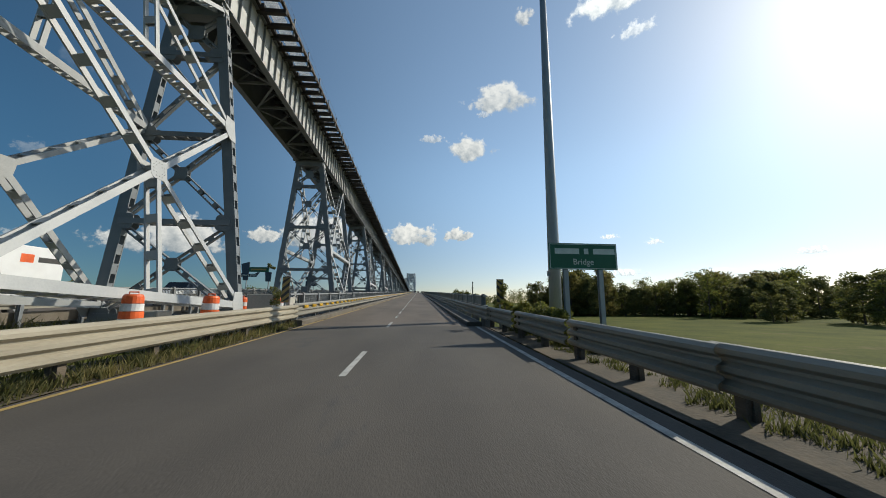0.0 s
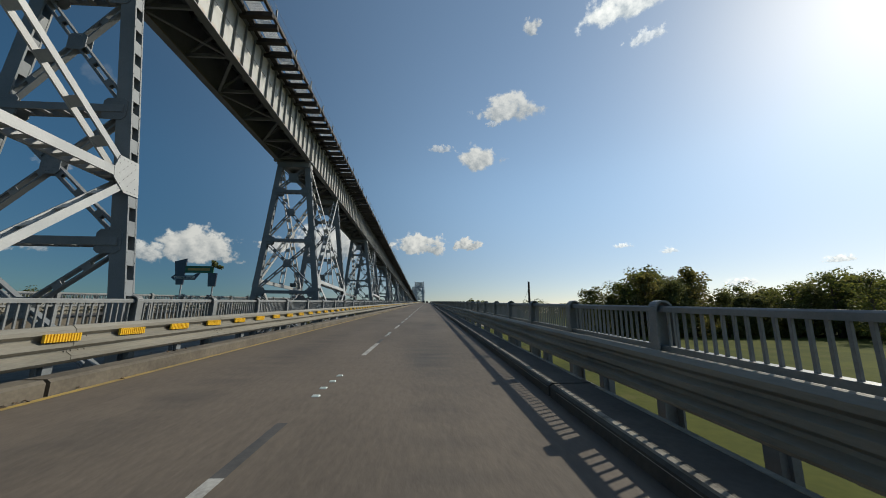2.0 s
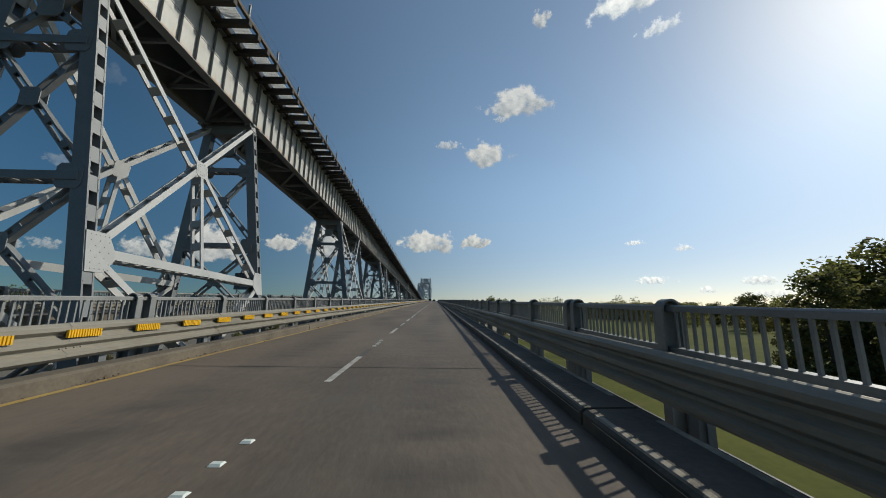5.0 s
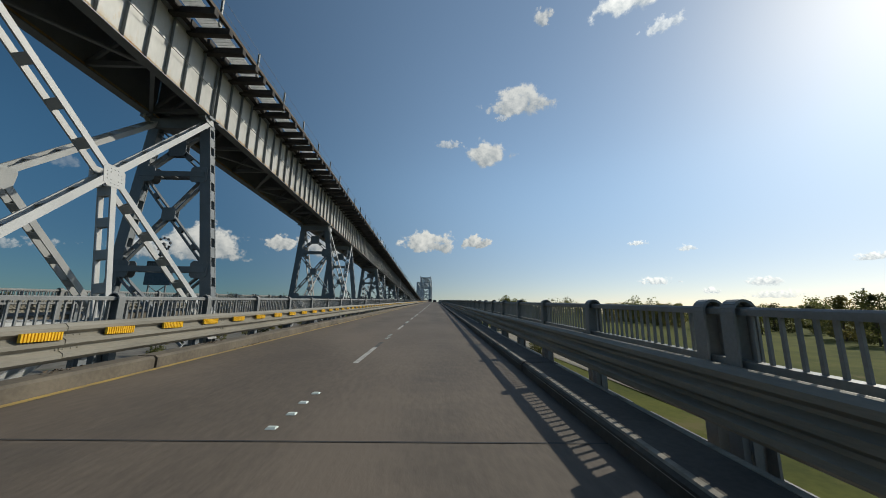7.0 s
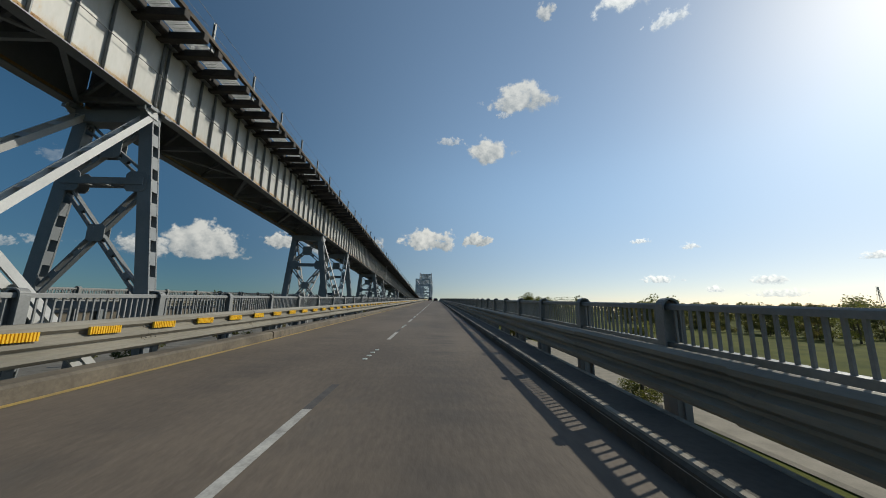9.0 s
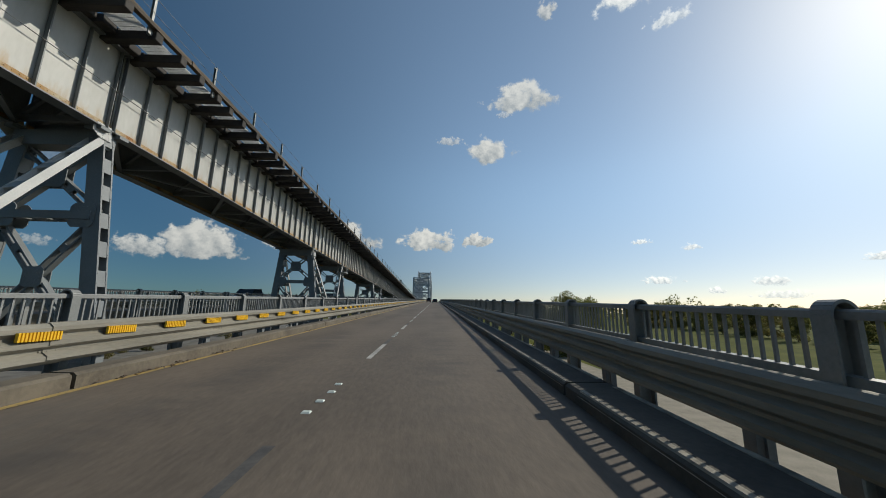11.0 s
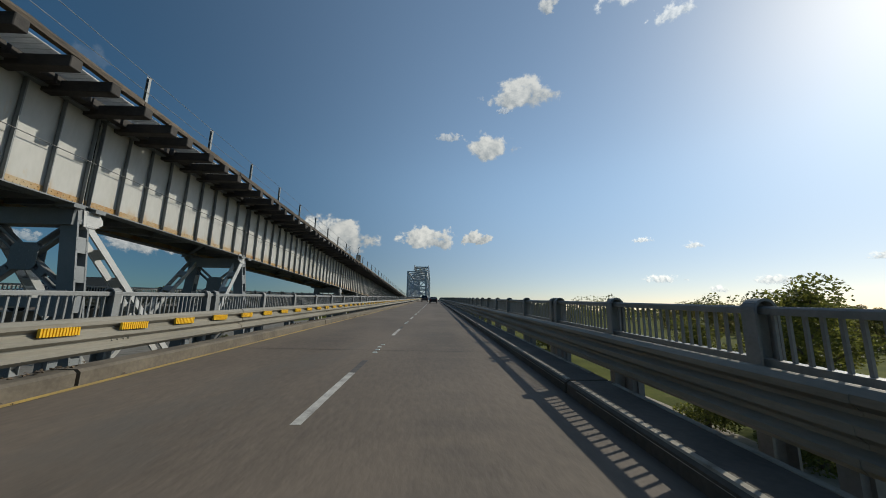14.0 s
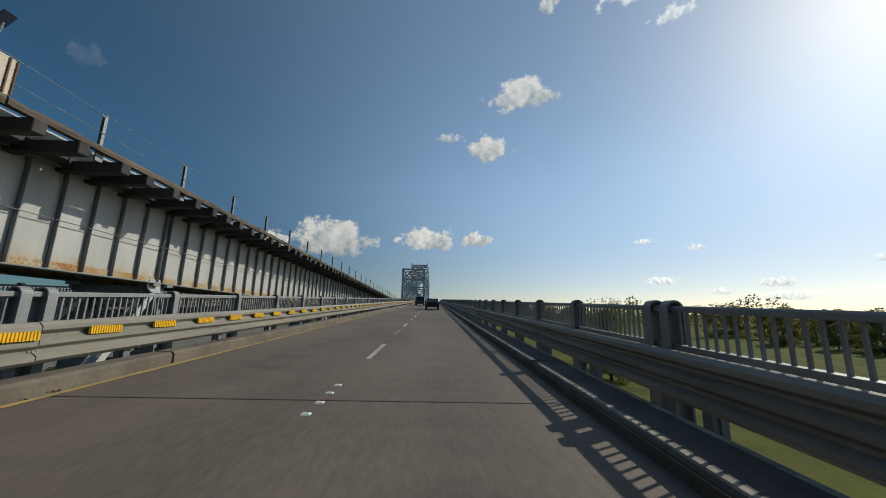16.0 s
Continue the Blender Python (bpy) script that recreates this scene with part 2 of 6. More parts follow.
def traffic_film(m, centres):
    """Adds oily lane-centre bands, broken up by cross streaks, to a deck material."""
    n, l = m.node_tree.nodes, m.node_tree.links
    b = n["Principled BSDF"]
    base = b.inputs["Base Color"].links[0].from_socket
    geo = n.new("ShaderNodeNewGeometry")
    sep = n.new("ShaderNodeSeparateXYZ")
    l.new(geo.outputs["Position"], sep.inputs[0])
    mp = n.new("ShaderNodeMapping")
    mp.inputs["Scale"].default_value = (0.9, 2.4, 1.0)
    l.new(geo.outputs["Position"], mp.inputs["Vector"])
    st = n.new("ShaderNodeTexNoise")
    st.inputs["Scale"].default_value, st.inputs["Detail"].default_value = 0.8, 6
    l.new(mp.outputs[0], st.inputs["Vector"])
    big = n.new("ShaderNodeTexNoise")
    big.inputs["Scale"].default_value, big.inputs["Detail"].default_value = 0.12, 3
    l.new(geo.outputs["Position"], big.inputs["Vector"])
    total = None
    for c in centres:
        d = n.new("ShaderNodeMath")
        d.operation = "SUBTRACT"
        d.inputs[1].default_value = c
        l.new(sep.outputs["X"], d.inputs[0])
        a = n.new("ShaderNodeMath")
        a.operation = "ABSOLUTE"
        l.new(d.outputs[0], a.inputs[0])
        r = n.new("ShaderNodeMapRange")
        r.interpolation_type = "SMOOTHSTEP"
        r.inputs["From Min"].default_value, r.inputs["From Max"].default_value = 0.75, 0.1
        l.new(a.outputs[0], r.inputs["Value"])
        if total:
            p = n.new("ShaderNodeMath")
            l.new(total, p.inputs[0])
            l.new(r.outputs[0], p.inputs[1])
            total = p.outputs[0]
        else:
            total = r.outputs[0]
    s1 = n.new("ShaderNodeMapRange")
    s1.inputs["From Min"].default_value, s1.inputs["From Max"].default_value = 0.35, 0.72
    l.new(st.outputs["Fac"], s1.inputs["Value"])
    s2 = n.new("ShaderNodeMapRange")
    s2.inputs["From Min"].default_value, s2.inputs["From Max"].default_value = 0.3, 0.65
    l.new(big.outputs["Fac"], s2.inputs["Value"])
    k = n.new("ShaderNodeMath")
    k.operation = "MULTIPLY"
    l.new(s1.outputs[0], k.inputs[0])
    l.new(s2.outputs[0], k.inputs[1])
    t = n.new("ShaderNodeMath")
    t.operation = "ADD"
    t.inputs[1].default_value = 0.28
    l.new(total, t.inputs[0])
    f = n.new("ShaderNodeMath")
    f.operation = "MULTIPLY"
    f.use_clamp = True
    weak = n.new("ShaderNodeMath")
    weak.operation = "MULTIPLY"
    weak.inputs[1].default_value = 0.8
    l.new(k.outputs[0], weak.inputs[0])
    l.new(t.outputs[0], f.inputs[0])
    l.new(weak.outputs[0], f.inputs[1])
    mx = n.new("ShaderNodeMix")
    mx.data_type = "RGBA"
    mx.inputs["B"].default_value = (0.055, 0.048, 0.042, 1)
    l.new(base, mx.inputs["A"])
    l.new(f.outputs[0], mx.inputs["Factor"])
    l.new(mx.outputs["Result"], b.inputs["Base Color"])


def rust_run(m, level, slope):
    """Rust that creeps up a girder's web from its lower edge, which lies at level - slope * y."""
    n, l = m.node_tree.nodes, m.node_tree.links
    b = n["Principled BSDF"]
    base = b.inputs["Base Color"].links[0].from_socket
    geo = n.new("ShaderNodeNewGeometry")
    up = n.new("ShaderNodeVectorMath")
    up.operation = "DOT_PRODUCT"
    up.inputs[1].default_value = (0.0, slope, 1.0)
    l.new(geo.outputs["Position"], up.inputs[0])
    mp = n.new("ShaderNodeMapping")
    mp.inputs["Scale"].default_value = (1.0, 2.2, 0.55)
    l.new(geo.outputs["Position"], mp.inputs["Vector"])
    nz = n.new("ShaderNodeTexNoise")
    nz.inputs["Scale"].default_value, nz.inputs["Detail"].default_value, nz.inputs["Roughness"].default_value = 1.1, 7, 0.65
    l.new(mp.outputs[0], nz.inputs["Vector"])
    reach = n.new("ShaderNodeMath")
    reach.operation = "MULTIPLY_ADD"
    reach.inputs[1].default_value, reach.inputs[2].default_value = -1.7, 0.62 - level
    l.new(nz.outputs["Fac"], reach.inputs[0])
    h = n.new("ShaderNodeMath")
    l.new(up.outputs["Value"], h.inputs[0])
    l.new(reach.outputs[0], h.inputs[1])
    f = n.new("ShaderNodeMapRange")
    f.interpolation_type = "SMOOTHSTEP"
    f.inputs["From Min"].default_value, f.inputs["From Max"].default_value = 0.30, -0.35
    f.inputs["To Max"].default_value = 0.85
    l.new(h.outputs[0], f.inputs["Value"])
    mx = n.new("ShaderNodeMix")
    mx.data_type = "RGBA"
    mx.inputs["B"].default_value = (0.36, 0.235, 0.10, 1)
    l.new(base, mx.inputs["A"])
    l.new(f.outputs["Result"], mx.inputs["Factor"])
    l.new(mx.outputs["Result"], b.inputs["Base Color"])


rust_run(WEB, 16.45, 0.028)
traffic_film(CONCRETE, (-0.1, -3.7, -20.3, -23.9))
traffic_film(ASPHALT, (-0.1, -3.7))

# ---- building helpers ----
def mesh_of(bm, name, material, smooth=False):
    me = bpy.data.meshes.new(name)
    bm.normal_update()
    bm.to_mesh(me)
    bm.free()
    me.materials.append(material)
    if smooth:
        for p in me.polygons:
            p.use_smooth = True
    return me


def part(name, bm, material, parent, label="", smooth=False):
    """Links a bmesh (or a ready mesh) as one mesh object under a thing or a part."""
    me = bm if isinstance(bm, bpy.types.Mesh) else mesh_of(bm, name, material, smooth)
    ob = new(name, me)
    ob.parent = parent
    if label:
        ob["label"] = label
    return ob


def thing(name, label, category, group="", kind="", at=(0, 0, 0)):
    ob = new(name)
    ob.location = at
    return tagged(ob, label, category, group, kind)


def solid(name, bm, material, label, category, group="", kind="", smooth=False):
    return tagged(new(name, mesh_of(bm, name, material, smooth)), label, category, group, kind)


def box(bm, x0, x1, y0, y1, z0, z1):
    v = [bm.verts.new(c) for c in ((x0, y0, z0), (x1, y0, z0), (x1, y1, z0), (x0, y1, z0), (x0, y0, z1), (x1, y0, z1), (x1, y1, z1), (x0, y1, z1))]
    for f in ((3, 2, 1, 0), (4, 5, 6, 7), (0, 1, 5, 4), (1, 2, 6, 5), (2, 3, 7, 6), (3, 0, 4, 7)):
        bm.faces.new([v[i] for i in f])


def frame_of(p, q, normal):
    a = (q - p).normalized()
    n = Vector(normal)
    n = (n - a * n.dot(a)).normalized()
    return a, n, a.cross(n)


def bar(bm, p, q, w, d, normal):
    """A box from p to q: w wide across the plane whose normal is given, d thick along the normal."""
    p, q = Vector(p), Vector(q)
    a, n, b = frame_of(p, q, normal)
    v = [bm.verts.new(e + n * s * d / 2 + b * t * w / 2) for e in (p, q) for s, t in ((-1, -1), (1, -1), (1, 1), (-1, 1))]
    for f in ((3, 2, 1, 0), (4, 5, 6, 7), (0, 1, 5, 4), (1, 2, 6, 5), (2, 3, 7, 6), (3, 0, 4, 7)):
        bm.faces.new([v[i] for i in f])


def laced(bm, p, q, normal, w, depth, step=1.0, plate=0.3, thick=0.05, riveted=False):
    """A built-up member: two flats, depth apart along the normal, tied by batten plates on both edges."""
    p, q = Vector(p), Vector(q)
    a, n, b = frame_of(p, q, normal)
    for s in (-1, 1):
        bar(bm, p + n * s * depth / 2, q + n * s * depth / 2, w, thick, n)
    length = (q - p).length
    count = max(2, int(length / step))
    for i in range(count + 1):
        c = p + a * (0.15 + (length - 0.3) * i / count)
        for t in (-1, 1):
            m = c + b * t * (w / 2 - 0.025)
            bar(bm, m - a * plate / 2, m + a * plate / 2, 0.03, depth - thick, n)
            if riveted and (b * t).x > 0.5:
                for u, v in ((-1, -1), (1, -1), (1, 1), (-1, 1)):
                    rivet(bm, m + b * t * 0.026 + a * u * plate * 0.33 + n * v * (depth / 2 - 0.004), b * t, 0.018)


def prism(bm, pts, a, b):
    """A flat polygon pts swept from offset a to offset b (vectors)."""
    lo = [bm.verts.new(Vector(p) + Vector(a)) for p in pts]
    hi = [bm.verts.new(Vector(p) + Vector(b)) for p in pts]
    bm.faces.new(lo[::-1])
    bm.faces.new(hi)
    k = len(pts)
    for i in range(k):
        bm.faces.new((lo[i], lo[(i + 1) % k], hi[(i + 1) % k], hi[i]))


def tube(bm, path, radii, seg=8):
    rings = []
    for i, c in enumerate(path):
        c = Vector(c)
        a = (Vector(path[min(i + 1, len(path) - 1)]) - Vector(path[max(i - 1, 0)])).normalized()
        n = a.orthogonal().normalized()
        b = a.cross(n)
        r = radii[i] if hasattr(radii, "__len__") else radii
        rings.append([bm.verts.new(c + (n * math.cos(u) + b * math.sin(u)) * r) for u in (2 * math.pi * k / seg for k in range(seg))])
    for r0, r1 in zip(rings, rings[1:]):
        for k in range(seg):
            bm.faces.new((r0[k], r0[(k + 1) % seg], r1[(k + 1) % seg], r1[k]))
    bm.faces.new(rings[0][::-1])
    bm.faces.new(rings[-1])


def rivet(bm, c, normal, r=0.022):
    c, n = Vector(c), Vector(normal).normalized()
    a = n.orthogonal().normalized()
    b = n.cross(a)
    lo = [bm.verts.new(c + (a * math.cos(u) + b * math.sin(u)) * r) for u in (math.pi / 3 * k for k in range(6))]
    hi = [bm.verts.new(c + n * r * 0.6 + (a * math.cos(u) + b * math.sin(u)) * r * 0.6) for u in (math.pi / 3 * k for k in range(6))]
    for k in range(6):
        bm.faces.new((lo[k], lo[(k + 1) % 6], hi[(k + 1) % 6], hi[k]))
    bm.faces.new(hi)


def road_z(y):
    """The road's height along its way: level at first, then a steady climb, level again over the main spans."""
    if y < -3:
        return 0.106 + 0.016 * (y + 3)
    z = 0.03 * y + (0.00025 * (25 - y) ** 2 if y < 25 else 0.0)
    if y > 360:
        d = min(y, 440) - 360
        z = 10.8 + 0.03 * d - 0.03 * d * d / 160
    return z


def far_road_z(y):
    """The opposite roadway, a little higher on the bridge."""
    k = min(1.0, max(0.0, (y + 12) / 26))
    return road_z(y) + 0.24 * k * k * (3 - 2 * k)


def height_of(x):
    return far_road_z if not callable(x) and x < -15 else road_z


def rail_z(y):
    """The underside of the railway girders."""
    return 16.45 - 0.028 * y if y < 320 else rail_z(319.9)


def sweep(bm, prof, ys, zf, closed=True, caps=True):
    """A profile of (x, z) pairs swept along y, lifted by zf(y)."""
    rings = [[bm.verts.new((x, y, z + zf(y))) for x, z in prof] for y in ys]
    k = len(prof)
    for r0, r1 in zip(rings, rings[1:]):
        for i in range(k if closed else k - 1):
            bm.faces.new((r0[i], r0[(i + 1) % k], r1[(i + 1) % k], r1[i]))
    if closed and caps:
        bm.faces.new(rings[0])
        bm.faces.new(rings[-1][::-1])


def spread(a, b, step):
    k = max(1, round((b - a) / step))
    return [a + (b - a) * i / k for i in range(k + 1)]


DECK0, DECK1 = 13.4, 620.0       # the road bridge begins and ends (far over the river)
CX = -12.0                       # the railway's centre line
BENTS = [(-22.5, -14.0), (4.45, 13.85), (31.4, 40.55), (57.9, 66.9), (85.5, 94.3), (112.4, 121.5), (138.9, 147.7), (165.9, 174.7), (192.3, 201.1),
         (219.25, 227.45), (245.9, 254.1), (272.6, 280.8), (299.3, 307.5)]

# ---- ground ----
def ground_z(x, y):
    base = -2.6
    if y < 45:
        rise = 2.5 + (road_z(min(y, 13)) - 0.12)
        fy = 1.0 if y < 13.3 else max(0.0, 1 - (y - 13.3) / 4)
        if y > 13.3:
            fy = fy * fy * (3 - 2 * fy)
        d = max(0.0, x - 3.6, -28.5 - x)
        fx = max(0.0, 1 - d / 7)
        base += rise * fx * fx * (3 - 2 * fx) * fy
    if y < 20 and -17.5 < x < -6.6:
        base += 0.2
    return base + 0.12 * noise.noise((x * 0.07, y * 0.07, 0.0))


def ground():
    bm = bmesh.new()
    xs = [-4500, -2500, -1200, -600, -300, -150, -90, -60, -45, -38] + [-34 + i * 1.5 for i in range(40)] + [28, 34, 45, 60, 90, 150, 300, 600, 1200, 2500, 4500]
    ys = [-4500, -2000, -800, -300, -120, -60, -35] + [-25 + i * 1.5 for i in range(36)] + [32, 40, 55, 75, 100, 140, 200, 300, 450, 700, 1100, 1800, 3000, 4800]
    g = [[bm.verts.new((x, y, ground_z(x, y))) for x in xs] for y in ys]
    for r0, r1 in zip(g, g[1:]):
        for i in range(len(xs) - 1):
            bm.faces.new((r0[i], r0[i + 1], r1[i + 1], r1[i]))
    g = solid("ground", bm, SOIL, "flat grassy batture land with bare gravel beneath the railway", "ground", kind="structure", smooth=True)
    g.data.materials.append(GRAVEL)
    for p in g.data.polygons:
        if -80 < p.center.x < -3 and p.center.y > 12:
            p.material_index = 1
    bm = bmesh.new()
    ys = spread(-300, 420, 6)
    rings = [[bm.verts.new((x, y, -2.52 + z)) for x, z in ((19, 0), (19.4, 0.08), (25.6, 0.08), (26, 0))] for y in ys]
    for r0, r1 in zip(rings, rings[1:]):
        for i in range(3):
            bm.faces.new((r0[i], r0[i + 1], r1[i + 1], r1[i]))
    solid("service_road", bm, TAN_ROAD, "tan gravel service road on the low ground", "road", kind="structure")


ground()


def approach_road():
    bm = bmesh.new()
    ys = spread(-60, DECK0, 2)
    sweep(bm, [(-5.75, -0.06), (-5.6, 0.0), (-1.6, 0.0), (2.4, 0.0), (2.55, -0.06)], ys, road_z, closed=False)
    sweep(bm, [(-27.4, -0.06), (-27.2, 0.0), (-22.4, 0.0), (-18.4, 0.0), (-18.2, -0.06)], ys, far_road_z, closed=False)
    solid("road", bm, ASPHALT, "dark worn asphalt approach road", "road", kind="structure")
    bm = bmesh.new()
    sweep(bm, [(-7.4, -0.05), (-6.6, 0.03), (-5.76, -0.03)], ys, road_z, closed=False)
    sweep(bm, [(2.56, -0.03), (4.2, 0.0), (5.5, -0.2)], ys, road_z, closed=False)
    solid("verge", bm, DIRT, "bare soil verge beside the asphalt", "verge", kind="structure")


def deck():
    bm = bmesh.new()
    ys = spread(DECK0, DECK1, 4)
    for x0, x1 in ((-5.62, 2.35), (-26.35, -18.38)):
        sweep(bm, [(x0, 0.0), (x1, 0.0), (x1, -0.28), (x0, -0.28)], ys, height_of(x0))
    solid("bridge_deck", bm, CONCRETE, "worn grey-brown concrete bridge roadway", "road", kind="structure")
    bm = bmesh.new()
    for x in (-5.2, -1.7, 1.9, -25.9, -22.3, -18.8):
        sweep(bm, [(x - 0.2, -0.285), (x + 0.2, -0.285), (x + 0.2, -0.32), (x + 0.03, -0.34), (x + 0.03, -1.05), (x + 0.2, -1.08), (x + 0.2, -1.1), (x - 0.2, -1.1), (x - 0.2, -1.08), (x - 0.03, -1.05), (x - 0.03, -0.34), (x - 0.2, -0.32)], ys, height_of(x))
    solid("stringer", bm, STEEL, "grey steel stringers beneath the roadway", "beam", kind="structure")
    # low curbs in lengths, with open joints between
    edge = bmesh.new()
    for x0, x1 in ((-6.0, -5.58), (1.62, 2.30), (-18.42, -18.0), (-26.75, -26.32)):
        bm = bmesh.new()
        y = DECK0
        while y < 430:
            e = y + 11.2 - 0.06
            sweep(bm, [(x0, -0.3), (x0, 0.2), (x0 + 0.03, 0.23), (x1 - 0.05, 0.23), (x1, 0.19), (x1, -0.3)] if x0 in (-6.0, -26.75) else
                  [(x0, -0.3), (x0, 0.15), (x0 + 0.05, 0.19), (x1 - 0.03, 0.20), (x1, 0.17), (x1, -0.3)], spread(y, e, 3), height_of(x0))
            if x0 == 1.62:
                sweep(edge, [(x0 - 0.004, 0.12), (x0 + 0.045, 0.195), (x0 + 0.10, 0.198), (x0 + 0.10, 0.19), (x0 + 0.05, 0.185), (x0, 0.12)], spread(y + 0.05, e - random.uniform(0.1, 0.6), 2), road_z)
                # outer strip: sunlight on the curb's far edge, painted as a pale band
                sweep(edge, [(x1 - 0.10, 0.19), (x1 - 0.10, 0.206), (x1 - 0.025, 0.206), (x1 + 0.004, 0.176), (x1, 0.14)], spread(y + random.uniform(0.05, 0.5), e - random.uniform(0.1, 0.4), 2), road_z)
            y += 11.2
        # the right-hand curb takes the copy with shade painted in
        solid("curb", bm, CURB_SHADED if x0 == 1.62 else CURB, "chipped pale concrete curb along the roadway", "curb", kind="structure")
    solid("curb_edge", edge, PALE_EDGE, "pale chipped inner edge and painted sunlit outer edge of the curb", "curb", kind="structure")
    bm = bmesh.new()
    y = DECK0
    while y < 428:
        e = y + 8.6
        sweep(bm, [(2.42, -0.34), (2.42, -0.30), (3.1, -0.30), (3.1, -0.34)], (y, e), road_z)
        sweep(bm, [(3.1, -0.7), (3.1, -0.2), (3.13, -0.2), (3.13, -0.7)], (y, e), road_z)
        y = e + 0.45
    solid("cover_plate", bm, STEEL_DARK, "dark steel cover plates between curb and railing", "plate", kind="structure")
    # floor beams that carry railings outside the curbs
    bm = bmesh.new()
    for y in spread(DECK0 + 1.2, 430, 2.75):
        for x0, x1 in ((-7.3, -5.4), (2.0, 3.4), (-27.5, -26.0), (-18.6, -16.6)):
            z = height_of(x0)(y) - 0.55
            box(bm, x0, x1, y - 0.08, y + 0.08, z - 0.12, z + 0.12)
    solid("outrigger_beam", bm, STEEL, "grey steel outriggers under the railings", "beam", kind="structure")


def stations(knots):
    return [a + (b - a) * i / n for (a, n), (b, m) in zip(knots, knots[1:]) for i in range(n)]


MARKERS = stations([(-21.2, 3), (4.3, 1), (12.8, 2), (31.0, 4), (65.2, 1), (74.4, 5), (114.9, 1), (123.3, 3), (148.1, 6), (198.0, 3), (222.1, 3), (249.5, 18), (414.0, 1)])
DASHES = stations([(-21.2, 3), (4.3, 1), (12.8, 2), (31.0, 2), (48.1, 1), (55.8, 1), (65.2, 1), (74.4, 3), (98.7, 1), (105.9, 1), (114.9, 1), (123.3, 1), (131.6, 1), (138.4, 1),
                   (148.0, 3), (173.0, 1), (180.7, 2), (198.0, 1), (206.0, 1), (213.6, 1), (222.1, 3), (249.5, 18), (414.0, 1)])


def lines():
    def strips(material, label, spans, name):
        bm = bmesh.new()
        for x0, x1, y0, y1 in spans:
            for a, b in zip(spread(y0, y1, 4), spread(y0, y1, 4)[1:]):
                v = [bm.verts.new((x, y, height_of(x)(y) + 0.006)) for x, y in ((x0, a), (x1, a), (x1, b), (x0, b))]
                bm.faces.new(v)
        return solid(name, bm, material, label, "road marking", kind="structure")
    dash, black = [], []
    for y in DASHES:
        dash.append((-1.92, -1.80, y, y + 2.5))
        if y > DECK0:
            black.append((-1.92, -1.80, y + 2.5, y + 3.7))
    strips(WHITE_LINE, "worn white broken lane line", dash, "lane_line")
    strips(BLACK_LINE, "black contrast stripes behind white dashes", black, "contrast_line")
    strips(WHITE_LINE, "worn white edge line", [(1.98, 2.11, -60, DECK0 - 0.2), (-27.0, -26.9, -60, DECK0)], "edge_line")
    strips(YELLOW_LINE, "worn yellow edge line", [(-5.5, -5.4, -60, DECK0 - 0.1), (-5.55, -5.43, DECK0, 430), (-18.6, -18.5, -60, 430)], "yellow_line")


approach_road()
deck()
lines()


# ---- railway trestle ----
def gusset(bm, c, along, up, normal, size, off):
    """Two eight-sided plates, off to both sides of c along the normal, with rows of rivets on the plates."""
    c, a, u, n = Vector(c), Vector(along).normalized(), Vector(up).normalized(), Vector(normal).normalized()
    s = size
    pts = [c + a * x * s + u * y * s for x, y in ((-1, -0.7), (-0.7, -1), (0.7, -1), (1, -0.7), (1, 0.7), (0.7, 1), (-0.7, 1), (-1, 0.7))]
    prism(bm, pts, n * -off, n * (0.022 - off))
    prism(bm, pts, n * (off - 0.022), n * off)
    for i in range(-2, 3):
        for j in range(-2, 3):
            if abs(i) + abs(j) in (2, 3):
                rivet(bm, c + a * i * s * 0.34 + u * j * s * 0.34 + n * off, n)


def leg_x(side, z, top):
    return CX + side * ((1.22 + 0.142 * (top - z)) if side > 0 else (0.95 + 0.092 * (top - z)))


STRUTS = [9.7, 5.3, 2.75, 2.4, 0.6, -2.4, -4.5, -6.0, -7.0, -7.5, -8.0, -8.0]   # heights above the road of the long struts


